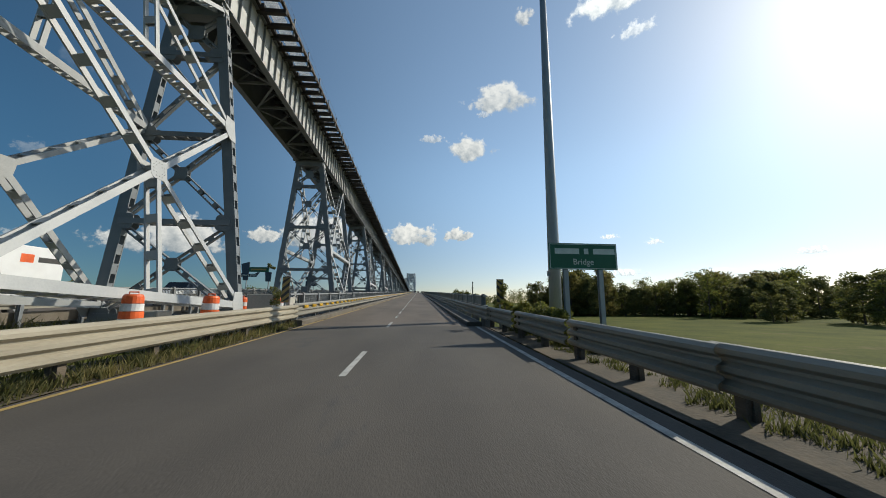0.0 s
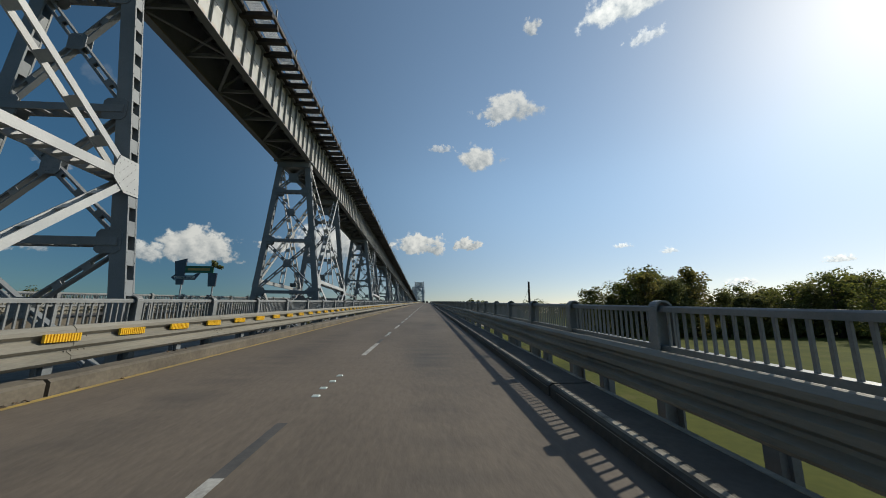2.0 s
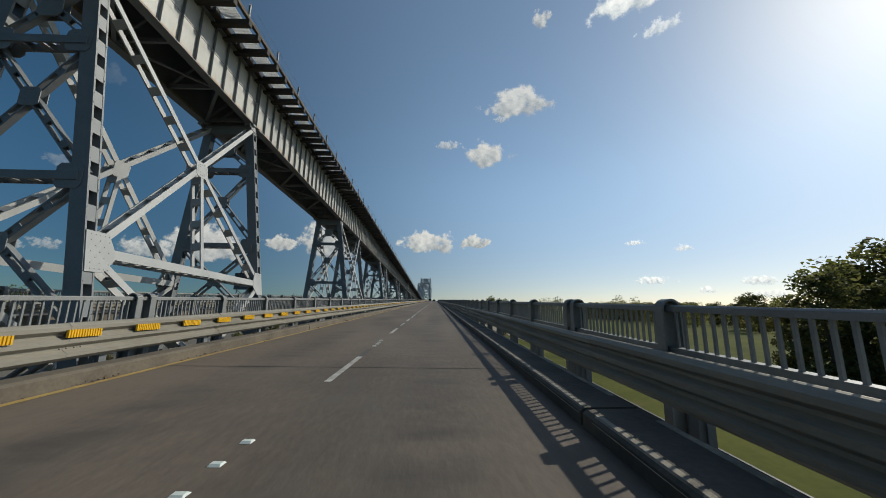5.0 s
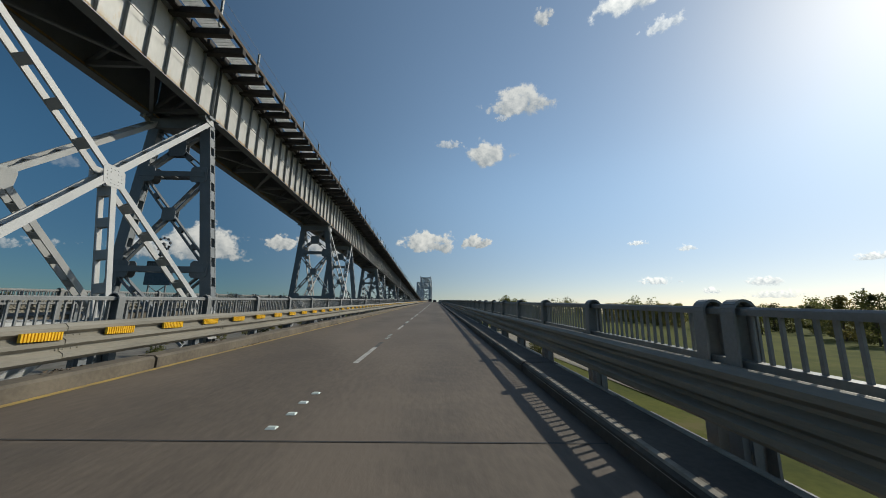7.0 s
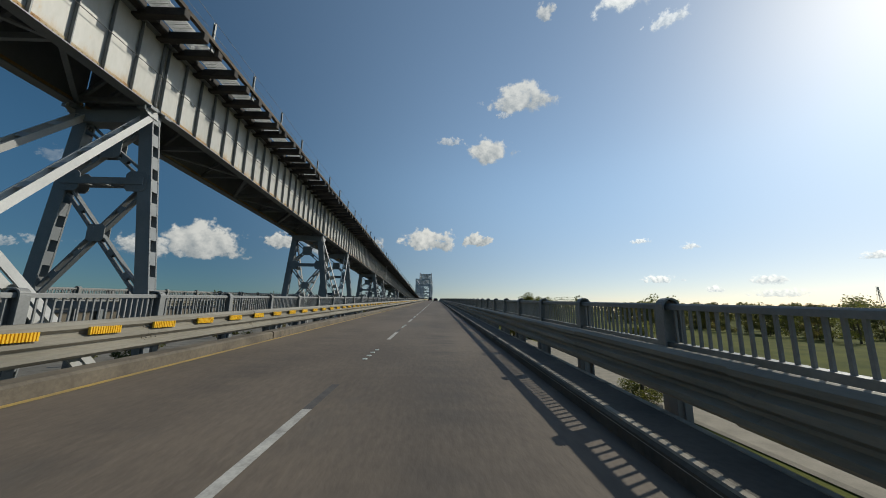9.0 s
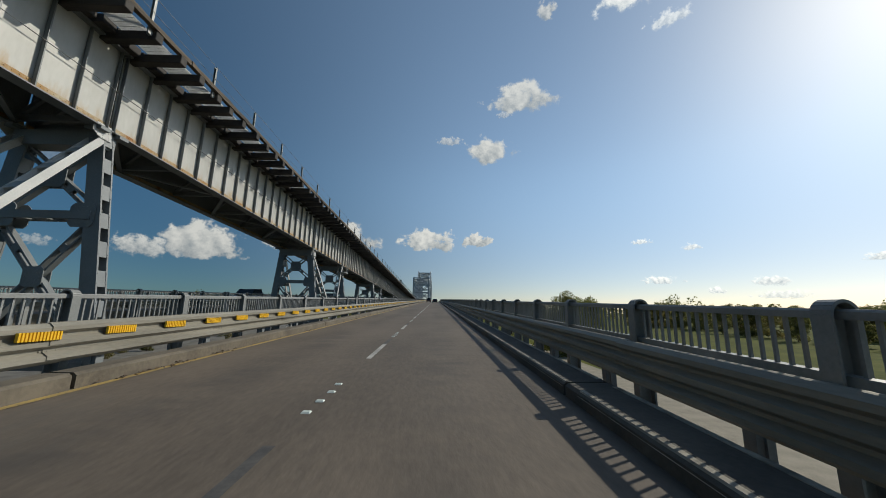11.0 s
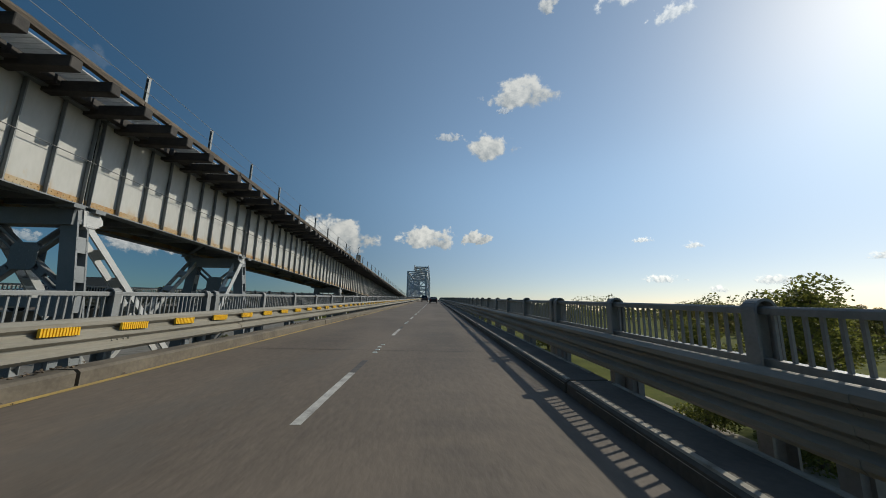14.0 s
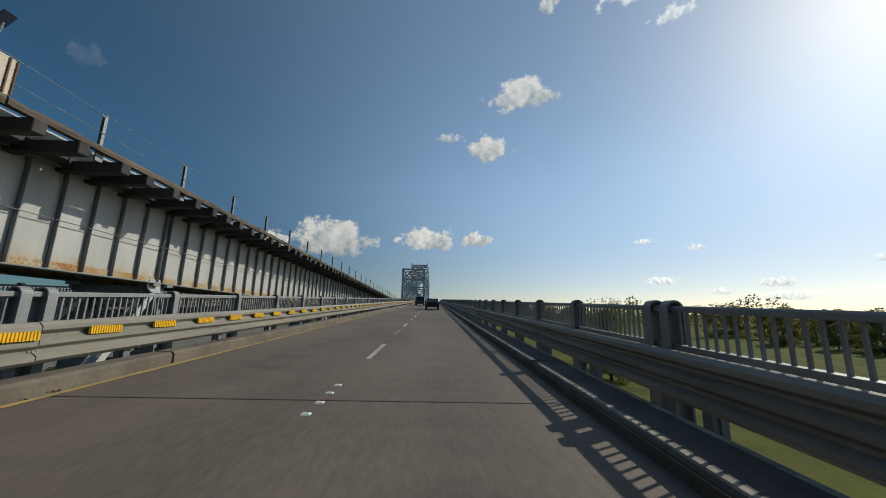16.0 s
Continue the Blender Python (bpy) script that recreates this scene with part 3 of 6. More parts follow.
def bent(tower, y, zt, zg, label_leg=""):
    """One cross frame: two battered legs, cap, struts, crossed bracing with plates."""
    for s in (-1, 1):
        bm = bmesh.new()
        laced(bm, (leg_x(s, zg, zt), y, zg), (leg_x(s, zt - 0.1, zt), y, zt - 0.1), (0, 1, 0), 0.46, 0.28, step=0.85, plate=0.46, thick=0.05, riveted=s > 0)
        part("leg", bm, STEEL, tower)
    bm = bmesh.new()
    box(bm, leg_x(-1, zt, zt) - 0.2, leg_x(1, zt, zt) + 0.22, y - 0.25, y + 0.25, zt - 0.5, zt - 0.04)
    part("cap", bm, STEEL, tower)
    z = zt - 2.65
    first = True
    prev = zt - 0.35
    while z > zg + 0.3:
        bm = bmesh.new()
        x0, x1 = leg_x(-1, z, zt), leg_x(1, z, zt)
        laced(bm, (x0, y, z), (x1, y, z), (0, 1, 0), 0.24, 0.4, step=0.6, plate=0.2)
        part("strut", bm, STEEL, tower)
        ends = (((leg_x(-1, prev, zt), y, prev - 0.1), (x1, y, z + 0.1)), ((leg_x(1, prev, zt), y, prev - 0.1), (x0, y, z + 0.1)))
        bm = bmesh.new()
        w0, w1 = leg_x(1, prev, zt) - leg_x(-1, prev, zt), x1 - x0
        k = w0 / (w0 + w1)
        gusset(bm, (leg_x(-1, prev, zt) + k * (x1 - leg_x(-1, prev, zt)), y, prev - 0.1 - k * (prev - z - 0.2)), (1, 0, 0), (0, 0, 1), (0, -1, 0), 0.38 if first else 0.29, 0.112)
        part("gusset", bm, STEEL, tower)
        for p, q in ends:
            bm = bmesh.new()
            laced(bm, p, q, (q[2] - p[2], 0, p[0] - q[0]), 0.17, 0.20, step=0.92, plate=0.24, thick=0.055)
            part("brace", bm, STEEL, tower)
        for s in (-1, 1):
            bm = bmesh.new()
            gusset(bm, (leg_x(s, z, zt) - s * 0.26, y, z), (1, 0, 0), (0, 0, 1), (0, -1, 0), 0.36, 0.19)
            part("gusset", bm, STEEL, tower)
        prev = z
        first = False
        z -= 4.2


def long_bracing(tower, s, y0, y1, zs, zg, z_road):
    """The bracing between two bents on one face of a tower: crossed diagonals, hanger, strut, and a second panel below."""
    t0, t1 = rail_z(y0) - 0.1, rail_z(y1) - 0.1
    def face(y, z):
        """A point of the tower's sloping side; the low struts fall with the grade of the railway."""
        z = z - tilt * (y - y0) / (y1 - y0) if z < min(t0, t1) - 1.0 else z
        t = t0 + (t1 - t0) * (y - y0) / (y1 - y0)
        return Vector((CX + ((1.25 + 0.142 * (t - z)) if s > 0 else -(0.98 + 0.092 * (t - z))), y, z))
    # same paint as the legs, with the sun on the side faces coloured in
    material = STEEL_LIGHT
    ym = (y0 + y1) / 2
    n = Vector((s, 0, 0.14))
    panels = [(min(t0, t1) - 0.02, zs)]
    tilt = 0.58 if y0 < 10 else 0.24
    if zs - zg > 4:
        panels.append((zs, max(zg + 0.6, zs - 8.2)))
    for i, (a, b) in enumerate(panels):
        for p, q in (((y0, a), (y1, b)), ((y1, a), (y0, b))):
            bm = bmesh.new()
            laced(bm, face(*p), face(*q), n, 0.20, 0.36, step=1.0, plate=0.28)
            part("diagonal", bm, material, tower, "grey steel diagonal in a sunlit tone")
        bm = bmesh.new()
        gusset(bm, face(ym, (a + b) / 2), (0, 1, 0), (-0.14 * s, 0, 1), n, 0.34, 0.215)
        part("gusset", bm, material, tower)
        bm = bmesh.new()
        laced(bm, face(ym, (a + b) / 2 - 0.3), face(ym, b), n, 0.17, 0.36, step=1.0, plate=0.28)
        part("hanger", bm, material, tower)
        if b > zg + 1.2:
            bm = bmesh.new()
            laced(bm, face(y0, b), face(y1, b), n, 0.28, 0.40, step=0.42, plate=0.14)
            part("long_strut", bm, material, tower, "riveted strut in a sunlit tone with laced underside")
        for y in (y0, y1):
            for z in ((a, b) if i == 0 else (b,)):
                bm = bmesh.new()
                d = 0.22 if y == y0 else -0.22
                u = Vector((-0.14 * s, 0, 1)).normalized()
                c, k = face(y + d, z), (1 if y == y0 else -1)
                hh, wide = (0.24, 0.62) if z == a and i == 0 else (0.56, 0.9)
                pts = [c + u * vz * hh + Vector((0, vy * k * wide, 0)) for vy, vz in ((-0.4, -1), (0.15, -1), (0.5, -0.35), (0.5, 0.2), (0.3, 1), (-0.4, 1))]
                prism(bm, pts, n * 0.212, n * 0.235)
                for ry in range(-2, 3):
                    for rz in range(-3, 4):
                        if (ry + rz) % 2 == 0 or abs(rz) == 3:
                            rivet(bm, c + u * rz * hh * 0.28 + Vector((0, (ry * 0.14 + 0.03) * k * wide, 0)) + n * 0.235, n, 0.02)
                part("gusset", bm, material, tower)


def trestle_tower(i):
    y0, y1 = BENTS[i + 1]
    zg = -2.5 if y0 > 16 else max(-2.5, ground_z(-9, y0) - 0.1)
    tower = thing("trestle_tower", "riveted grey steel railway trestle tower with crossed bracing", "bridge tower", "railway trestle towers", at=(0, 0, 0))
    zr = road_z((y0 + y1) / 2)
    for y in (y0, y1):
        bent(tower, y, rail_z(y) - 0.05, zg)
    zs = max(zr + STRUTS[min(i, len(STRUTS) - 1)], zg + 0.5)
    for s in (-1, 1):
        long_bracing(tower, s, y0, y1, zs, zg, zr)
    for y in (y0, y1):
        for s in (-1, 1):
            bm = bmesh.new()
            x = leg_x(s, zg, rail_z(y))
            box(bm, x - 0.9, x + 0.9, y - 0.9, y + 0.9, zg - 0.6, zg + 0.15)
            box(bm, x - 0.5, x + 0.5, y - 0.45, y + 0.45, zg + 0.15, zg + 0.3)
            part("footing", bm, PIER, tower, "concrete footing block")


NT = 12
for i in range(NT):
    trestle_tower(i)

GD = 2.76      # girder depth


def girder_span(y0, y1, first=False):
    """One deck-girder span: two riveted plate girders, cross frames and bottom laterals between them."""
    sp = thing("girder_span", "riveted white-grey plate girder railway span with rusty lower edge", "bridge girder", "railway girder spans")
    a, b = y0 + 0.03, y1 - 0.03
    for s in (-1, 1):
        x = CX + (1.38 if s > 0 else -1.2)
        bm = bmesh.new()
        sweep(bm, [(x - 0.012, 0.1), (x + 0.012, 0.1), (x + 0.012, GD - 0.05), (x - 0.012, GD - 0.05)], (a, b), rail_z)
        # near web in its sunlit tone; the far web's shade is in its darker colour
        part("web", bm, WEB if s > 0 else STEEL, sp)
        bm = bmesh.new()
        sweep(bm, [(x - 0.2, 0.0), (x + 0.2, 0.0), (x + 0.2, 0.035), (x + 0.04, 0.05), (x - 0.04, 0.05), (x - 0.2, 0.035)], (a, b), rail_z)
        part("flange_plate", bm, STEEL, sp)
        bm = bmesh.new()
        for k in (-1, 1):
            sweep(bm, [(x + k * 0.014, 0.05), (x + k * 0.034, 0.05), (x + k * 0.034, 0.24), (x + k * 0.014, 0.24)], (a, b), rail_z)
        if s > 0:
            y = a + 0.1
            while y < b:
                for zz in (0.1, 0.18):
                    rivet(bm, (x + 0.034, y + (0.06 if zz > 0.15 else 0), rail_z(y) + zz), (1, 0, 0), 0.021)
                y += 0.15
        part("flange_angle", bm, RUST_EDGE, sp, "rust-stained riveted flange angle")
        bm = bmesh.new()
        sweep(bm, [(x - 0.2, GD - 0.05), (x + 0.2, GD - 0.05), (x + 0.2, GD), (x - 0.2, GD)], (a, b), rail_z)
        part("top_flange", bm, STEEL, sp)
        bm = bmesh.new()
        box(bm, 0.036, 0.15, -0.055, -0.04, 0.06, GD - 0.06)
        box(bm, 0.036, 0.05, -0.055, 0.05, 0.06, GD - 0.06)
        me = mesh_of(bm, "stiffener", STEEL)
        n = max(2, round((b - a) / 0.92))
        for i in range(n + 1):
            y = a + 0.08 + (b - a - 0.16) * i / n
            o = part("stiffener", me, STEEL, sp)
            o.location = (x, y, rail_z(y))
            o.rotation_euler = (0, 0, 0 if s > 0 else math.pi)
        if s > 0:
            bm = bmesh.new()
            tube(bm, [(x + 0.17, a, rail_z(a) + 1.32), (x + 0.17, b, rail_z(b) + 1.32)], 0.013, 6)
            part("conduit", bm, STEEL_DARK, sp)
    n = max(2, round((b - a) / 3.0))
    for i in range(n + 1):
        y = a + 0.25 + (b - a - 0.5) * i / n
        z = rail_z(y)
        bm = bmesh.new()
        bar(bm, (CX - 1.15, y, z + 0.25), (CX + 1.33, y, z + 0.25), 0.18, 0.12, (0, 1, 0))
        bar(bm, (CX - 1.15, y, z + GD - 0.2), (CX + 1.33, y, z + GD - 0.2), 0.18, 0.12, (0, 1, 0))
        bar(bm, (CX - 1.15, y, z + 0.25), (CX + 1.33, y, z + GD - 0.2), 0.12, 0.1, (0, 1, 0))
        bar(bm, (CX + 1.33, y, z + 0.25), (CX - 1.15, y, z + GD - 0.2), 0.12, 0.1, (0, 1, 0))
        part("cross_frame", bm, STEEL, sp)
        if i < n:
            bm = bmesh.new()
            y2 = a + 0.25 + (b - a - 0.5) * (i + 1) / n
            k = 1 if i % 2 else -1
            bar(bm, (CX + 0.07 - k * 1.2, y, z + 0.12), (CX + 0.07 + k * 1.2, y2, rail_z(y2) + 0.12), 0.14, 0.06, (0, 0, 1))
            part("lateral_brace", bm, STEEL, sp)
    # bearings on the caps
    for y in (y0 + 0.3, y1 - 0.3):
        for s in (-1, 1):
            bm = bmesh.new()
            box(bm, CX + 0.09 + s * 1.29 - 0.25, CX + 0.09 + s * 1.29 + 0.25, y - 0.15, y + 0.15, rail_z(y) - 0.1, rail_z(y) + 0.005)
            part("bearing", bm, STEEL, sp)
    return sp


ends = []
for pair in BENTS:
    ends += pair
for a, b in zip(ends, ends[1:]):
    girder_span(a, b)
RAIL0, RAIL1 = ends[0], ends[-1]


def railway_deck():
    """Ties, rails, outrigger timbers, grating walkway, edge timber, posts and wires."""
    track = thing("railway_track", "open timber-tie railway track on the girders", "railway track")
    bm = bmesh.new()
    y = RAIL0 + 0.2
    while y < RAIL1:
        z = rail_z(y) + GD
        box(bm, CX - 1.62 - 0.1 * random.random(), CX + 1.76 + 0.14 * random.random(), y - 0.2, y + 0.2, z + 0.002, z + 0.27)
        y += 0.485
    part("tie_bed", bm, TIMBER, track, "dark creosoted ties")["kind"] = "stuff"
    for x in (CX - 0.75, CX + 0.75):
        bm = bmesh.new()
        sweep(bm, [(x - 0.07, 0.27), (x + 0.07, 0.27), (x + 0.02, 0.31), (x + 0.035, 0.42), (x - 0.035, 0.42), (x - 0.02, 0.31)], (RAIL0, 320, RAIL1), lambda y: rail_z(y) + GD)
        part("rail", bm, RUST_EDGE, track, "rusty steel rail")
    walkway = thing("railway_walkway", "timber and grating walkway cantilevered beside the track", "walkway", at=(0.15, 0, -0.15))
    bm = bmesh.new()
    box(bm, CX - 1.7, CX + 2.97, -0.13, 0.13, 0.002, 0.3)
    bmesh.ops.bevel(bm, geom=bm.edges[:], offset=0.015, segments=1, affect="EDGES")
    me = mesh_of(bm, "outrigger_timber", TIMBER)
    y = 249.21 - 0.953 * 285
    while y < RAIL1:
        o = part("outrigger_timber", me, TIMBER, walkway)
        o.location = (random.uniform(-0.05, 0.05), y, rail_z(y) + GD)
        o.rotation_euler = (0, 0, random.uniform(-0.012, 0.012))
        y += 0.953
    ys = spread(RAIL0, 320, 30)
    bm = bmesh.new()
    for k in range(23):
        x = CX + 1.83 + k * 0.035
        sweep(bm, [(x, 0.305), (x + 0.006, 0.305), (x + 0.006, 0.345), (x, 0.345)], ys, lambda y: rail_z(y) + GD)
    y = RAIL0 + 0.1
    while y < 320:
        bar(bm, (CX + 1.83, y, rail_z(y) + GD + 0.312), (CX + 2.6, y, rail_z(y) + GD + 0.312), 0.01, 0.01, (0, 0, 1))
        y += 0.16
    part("grating", bm, GRATE, walkway, "light steel bar grating")
    bm = bmesh.new()
    for y0, y1 in zip(spread(RAIL0, 320, 4.85), spread(RAIL0, 320, 4.85)[1:]):
        j = random.uniform(-0.015, 0.015)
        sweep(bm, [(CX + 2.80 + j, 0.305), (CX + 2.95 + j, 0.305), (CX + 2.96 + j, 0.40), (CX + 2.94 + j, 0.47), (CX + 2.81 + j, 0.475)], spread(y0 + 0.01, y1 - 0.01, 0.35), lambda y: rail_z(y) + GD)
    for v in bm.verts:
        v.co.x += random.gauss(0, 0.007)
        v.co.z += random.gauss(0, 0.009)
    part("edge_timber", bm, TIMBER_GREY, walkway, "weathered brown edge timber")
    bm = bmesh.new()
    box(bm, -0.04, 0.04, 0.03, 0.04, 0.0, 1.28)
    box(bm, 0.03, 0.04, -0.04, 0.03, 0.0, 1.28)
    box(bm, -0.04, -0.03, -0.04, 0.03, 0.0, 1.28)
    box(bm, 0.042, 0.06, -0.09, 0.09, 0.0, 0.25)
    me = mesh_of(bm, "post", POST_GREY)
    wys = [191.09 + 2.88 * k for k in range(-72, 9)] + [218.9 + 2.88 * k for k in range(9)] + [246.8 + 2.88 * k for k in range(26)]
    tops = []
    for y in wys:
        if RAIL0 < y < 320:
            o = part("post", me, STEEL, walkway)
            o.location = (CX + 2.745, y, rail_z(y) + GD + 0.1)
            tops.append((CX + 2.745, y, rail_z(y) + GD + 1.36))
    bm = bmesh.new()
    for h in (0.0, -0.5):
        tube(bm, [Vector(t) + Vector((0.05, 0, h)) for t in tops], 0.007, 4)
    part("guard_wire", bm, STEEL_DARK, walkway)


railway_deck()


# ---- road bridge railings and guardrails ----
JOINTS = [2.4, 29.5, 56.5, 83.7, 110.8, 138.3, 164.9, 191.4, 218.7, 246.3, 273.4, 300.5, 327.6, 354.7, 381.8, 408.9, 436.0]


def post_mesh():
    """A railing post: a flat bar bent over in an arch, closed by a plate set back between its two sides."""
    bm = bmesh.new()
    r, n = 0.112, 10
    arc = [(r * math.cos(math.pi * k / n), 0, 1.32 + r * math.sin(math.pi * k / n)) for k in range(n + 1)]
    path = [(r, 0, -0.6)] + arc + [(-r, 0, -0.6)]
    for p, q in zip(path, path[1:]):
        mid = (Vector(p) + Vector(q)) / 2
        out = Vector((mid.x, 0, max(0.0, mid.z - 1.32)))
        bar(bm, p, q, 0.15, 0.026, out)
    prism(bm, [(x * 0.9, y, z) for x, y, z in [(-r, 0, -0.6), (r, 0, -0.6)] + arc][::-1], (0, 0.028, 0), (0, 0.045, 0))
    return mesh_of(bm, "post", RAIL_STEEL)


POST_ME = post_mesh()
bm_ = bmesh.new()
box(bm_, -0.014, 0.014, -0.014, 0.014, 0.79, 1.31)
PICKET_ME = mesh_of(bm_, "picket", RAIL_STEEL)


def railing(x, first, y0, y1, joints, near, label, low=0.72):
    """A steel railing: round-topped posts, two rails, and upright bars between."""
    r = thing("bridge_railing", label, "railing", "bridge railings")
    zf = height_of(x)
    posts = []
    for a, b in zip(JOINTS, JOINTS[1:]):
        posts += [a + 0.36 + (b - a - 0.36) * k / 10 for k in range(11)]
    posts = [y + first for y in posts if y0 < y + first < y1]
    for y in posts:
        o = part("post", POST_ME, RAIL_STEEL, r)
        o.location = (x, y, zf(y))
    ys = [y0] + posts + [y1]
    bm = bmesh.new()
    sweep(bm, [(x - 0.05, 1.29), (x + 0.05, 1.29), (x + 0.05, 1.35), (x + 0.03, 1.37), (x - 0.03, 1.37), (x - 0.05, 1.35)], ys, zf)
    part("top_rail", bm, RAIL_STEEL, r)
    bm = bmesh.new()
    sweep(bm, [(x - 0.06, low), (x + 0.06, low), (x + 0.06, low + 0.08), (x - 0.06, low + 0.08)], ys, zf)
    part("bottom_rail", bm, RAIL_STEEL, r)
    bars = []
    for a, b in zip(posts, posts[1:]):
        if b - a < 0.8:
            continue
        n = 19
        bars += [(a + (b - a) * (k + 1) / (n + 1), k) for k in range(n)]
    lo, hi = near
    single = [y for y, k in bars if lo < y < hi][:300]
    rest = [y for y, k in bars if y not in set(single)]
    for y in single:
        o = part("picket", PICKET_ME, RAIL_STEEL, r)
        o.location = (x, y, zf(y))
    verts, faces = [], []
    for y in rest:
        z, b = zf(y), len(verts)
        verts += [(x + sx * 0.014, y + sy * 0.014, z + h) for h in (0.79, 1.31) for sx, sy in ((-1, -1), (1, -1), (1, 1), (-1, 1))]
        faces += [(b, b + 1, b + 5, b + 4), (b + 1, b + 2, b + 6, b + 5), (b + 2, b + 3, b + 7, b + 6), (b + 3, b, b + 4, b + 7)]
    me = bpy.data.meshes.new("picket_infill")
    me.from_pydata(verts, [], faces)
    me.materials.append(RAIL_STEEL)
    part("picket_infill", me, RAIL_STEEL, r)["kind"] = "stuff"


XL, XR = -6.75, 2.85
railing(XL, 0.5, DECK0 + 1.5, 430, JOINTS, (225, 260), "grey steel railing with round-topped posts beside the roadway")
railing(XR, -0.3, DECK0 + 1.5, 430, JOINTS, (225, 260), "grey steel railing with round-topped posts in shade", 0.79)
railing(2 * CX - XL - 0.0, 0.9, DECK0 + 1.5, 430, JOINTS, (0, 0), "grey steel railing of the opposite roadway")
railing(2 * CX - XR, -0.7, DECK0 + 1.5, 430, JOINTS, (0, 0), "grey steel outer railing of the opposite roadway")


def thrie(x, side, z0, h=0.6, t=0.004):
    """The three-ridged beam profile, bulging towards side, as a closed thin loop."""
    d = 0.085
    shape = [(0.0, 0.0), (0.35, 0.02), (1.0, 0.10), (1.0, 0.20), (0.0, 0.29), (0.0, 0.36), (1.0, 0.45), (1.0, 0.56), (0.0, 0.65), (0.0, 0.71), (1.0, 0.80), (1.0, 0.90), (0.35, 0.985), (0.0, 1.0)]
    out = [(x + side * d * a, z0 + h * b) for a, b in shape]
    back = [(px - side * 0.012, pz) for px, pz in out[::-1]]
    return out + back


def guardrail(x, side, y0, y1, z0, label, reflect, metal):
    g = thing("guardrail", label, "guardrail", "guardrails")
    zf = height_of(x)
    ys = spread(y0, y1, 3.81)
    for a, b in zip(ys, ys[1:]):
        if a > 330:
            continue
        bm = bmesh.new()
        j = random.uniform(-0.008, 0.008)
        xa = x if not callable(x) else x((a + b) / 2)
        sweep(bm, thrie(xa + j, side, z0 + j), [a - 0.12, (a + b) / 2, b + 0.12], zf)
        if reflect:
            for d in (-0.16, -0.06, 0.06, 0.16):
                for zz in (0.325, 0.68):
                    rivet(bm, (xa + j + side * 0.002, b + d, zf(b + d) + z0 + 0.6 * zz), (side, 0, 0), 0.022)
        o = part("beam", bm, metal, g)
    if y1 > 332:
        bm = bmesh.new()
        sweep(bm, thrie(x, side, z0), spread(332, 430, 8), zf)
        part("beam", bm, metal, g)
    bm = bmesh.new()
    box(bm, -0.09, 0.09, -0.07, 0.07, -0.75, z0 + 0.55)
    box(bm, -0.02, 0.02, -0.1, 0.1, -0.75, z0 + 0.5)
    me = mesh_of(bm, "post", STEEL if reflect is not None else TIMBER_GREY)
    for y in spread(y0 + 0.6, y1 - 0.3, 1.9 if reflect is None else 2.75):
        o = part("post", me, STEEL, g)
        o.location = ((x(y) if callable(x) else x) - side * 0.13, y, zf(y))
    if reflect:
        bm = bmesh.new()
        teeth = [(0.0, -0.28, -0.06), (0.0, 0.28, -0.06)]
        for k in range(12, -1, -1):
            y = -0.258 + k * 0.043
            teeth += [(0.012, y + 0.018, -0.06), (0.032, y + 0.012, -0.06), (0.032, y - 0.012, -0.06), (0.012, y - 0.018, -0.06)]
        prism(bm, teeth[::-1], (0, 0, 0), (0, 0, 0.125))
        me = mesh_of(bm, "reflector", YELLOW)
        y = reflect
        while y < y1 - 1:
            o = part("reflector", me, YELLOW, g, "ribbed yellow reflector strip")
            o.location = (x + side * 0.089, y, zf(y) + z0 + 0.42)
            o.rotation_euler = (0, 0, 0 if side > 0 else math.pi)
            y += 1.25
    return g


guardrail(-6.05, 1, DECK0 + 0.2, 430, 0.34, "weathered three-ridge guardrail beam with yellow reflectors", 14.95, GALV)
guardrail(2.62, -1, DECK0 + 0.2, 430, 0.23, "weathered three-ridge guardrail beam in shade", 0, GALV)
guardrail(2 * CX + 6.05, -1, DECK0 + 0.2, 430, 0.34, "guardrail beam of the opposite roadway", 0, GALV)
guardrail(2 * CX - 2.62, 1, DECK0 + 0.2, 430, 0.34, "outer guardrail beam of the opposite roadway", 0, GALV)
guardrail(lambda y: -6.0, 1, -55, DECK0 + 0.3, 0.29, "cream weathered guardrail beam above a grassy verge", None, CREAM)
guardrail(lambda y: 3.2 - 0.55 * min(1.0, max(0.0, (y - 2) / 11)), -1, -55, DECK0 + 0.3, 0.26, "weathered guardrail beam with a dusty shaded face", None, GALV)
guardrail(2 * CX + 6.15, -1, -55, DECK0, 0.34, "guardrail beam beside the opposite approach", None, GALV)


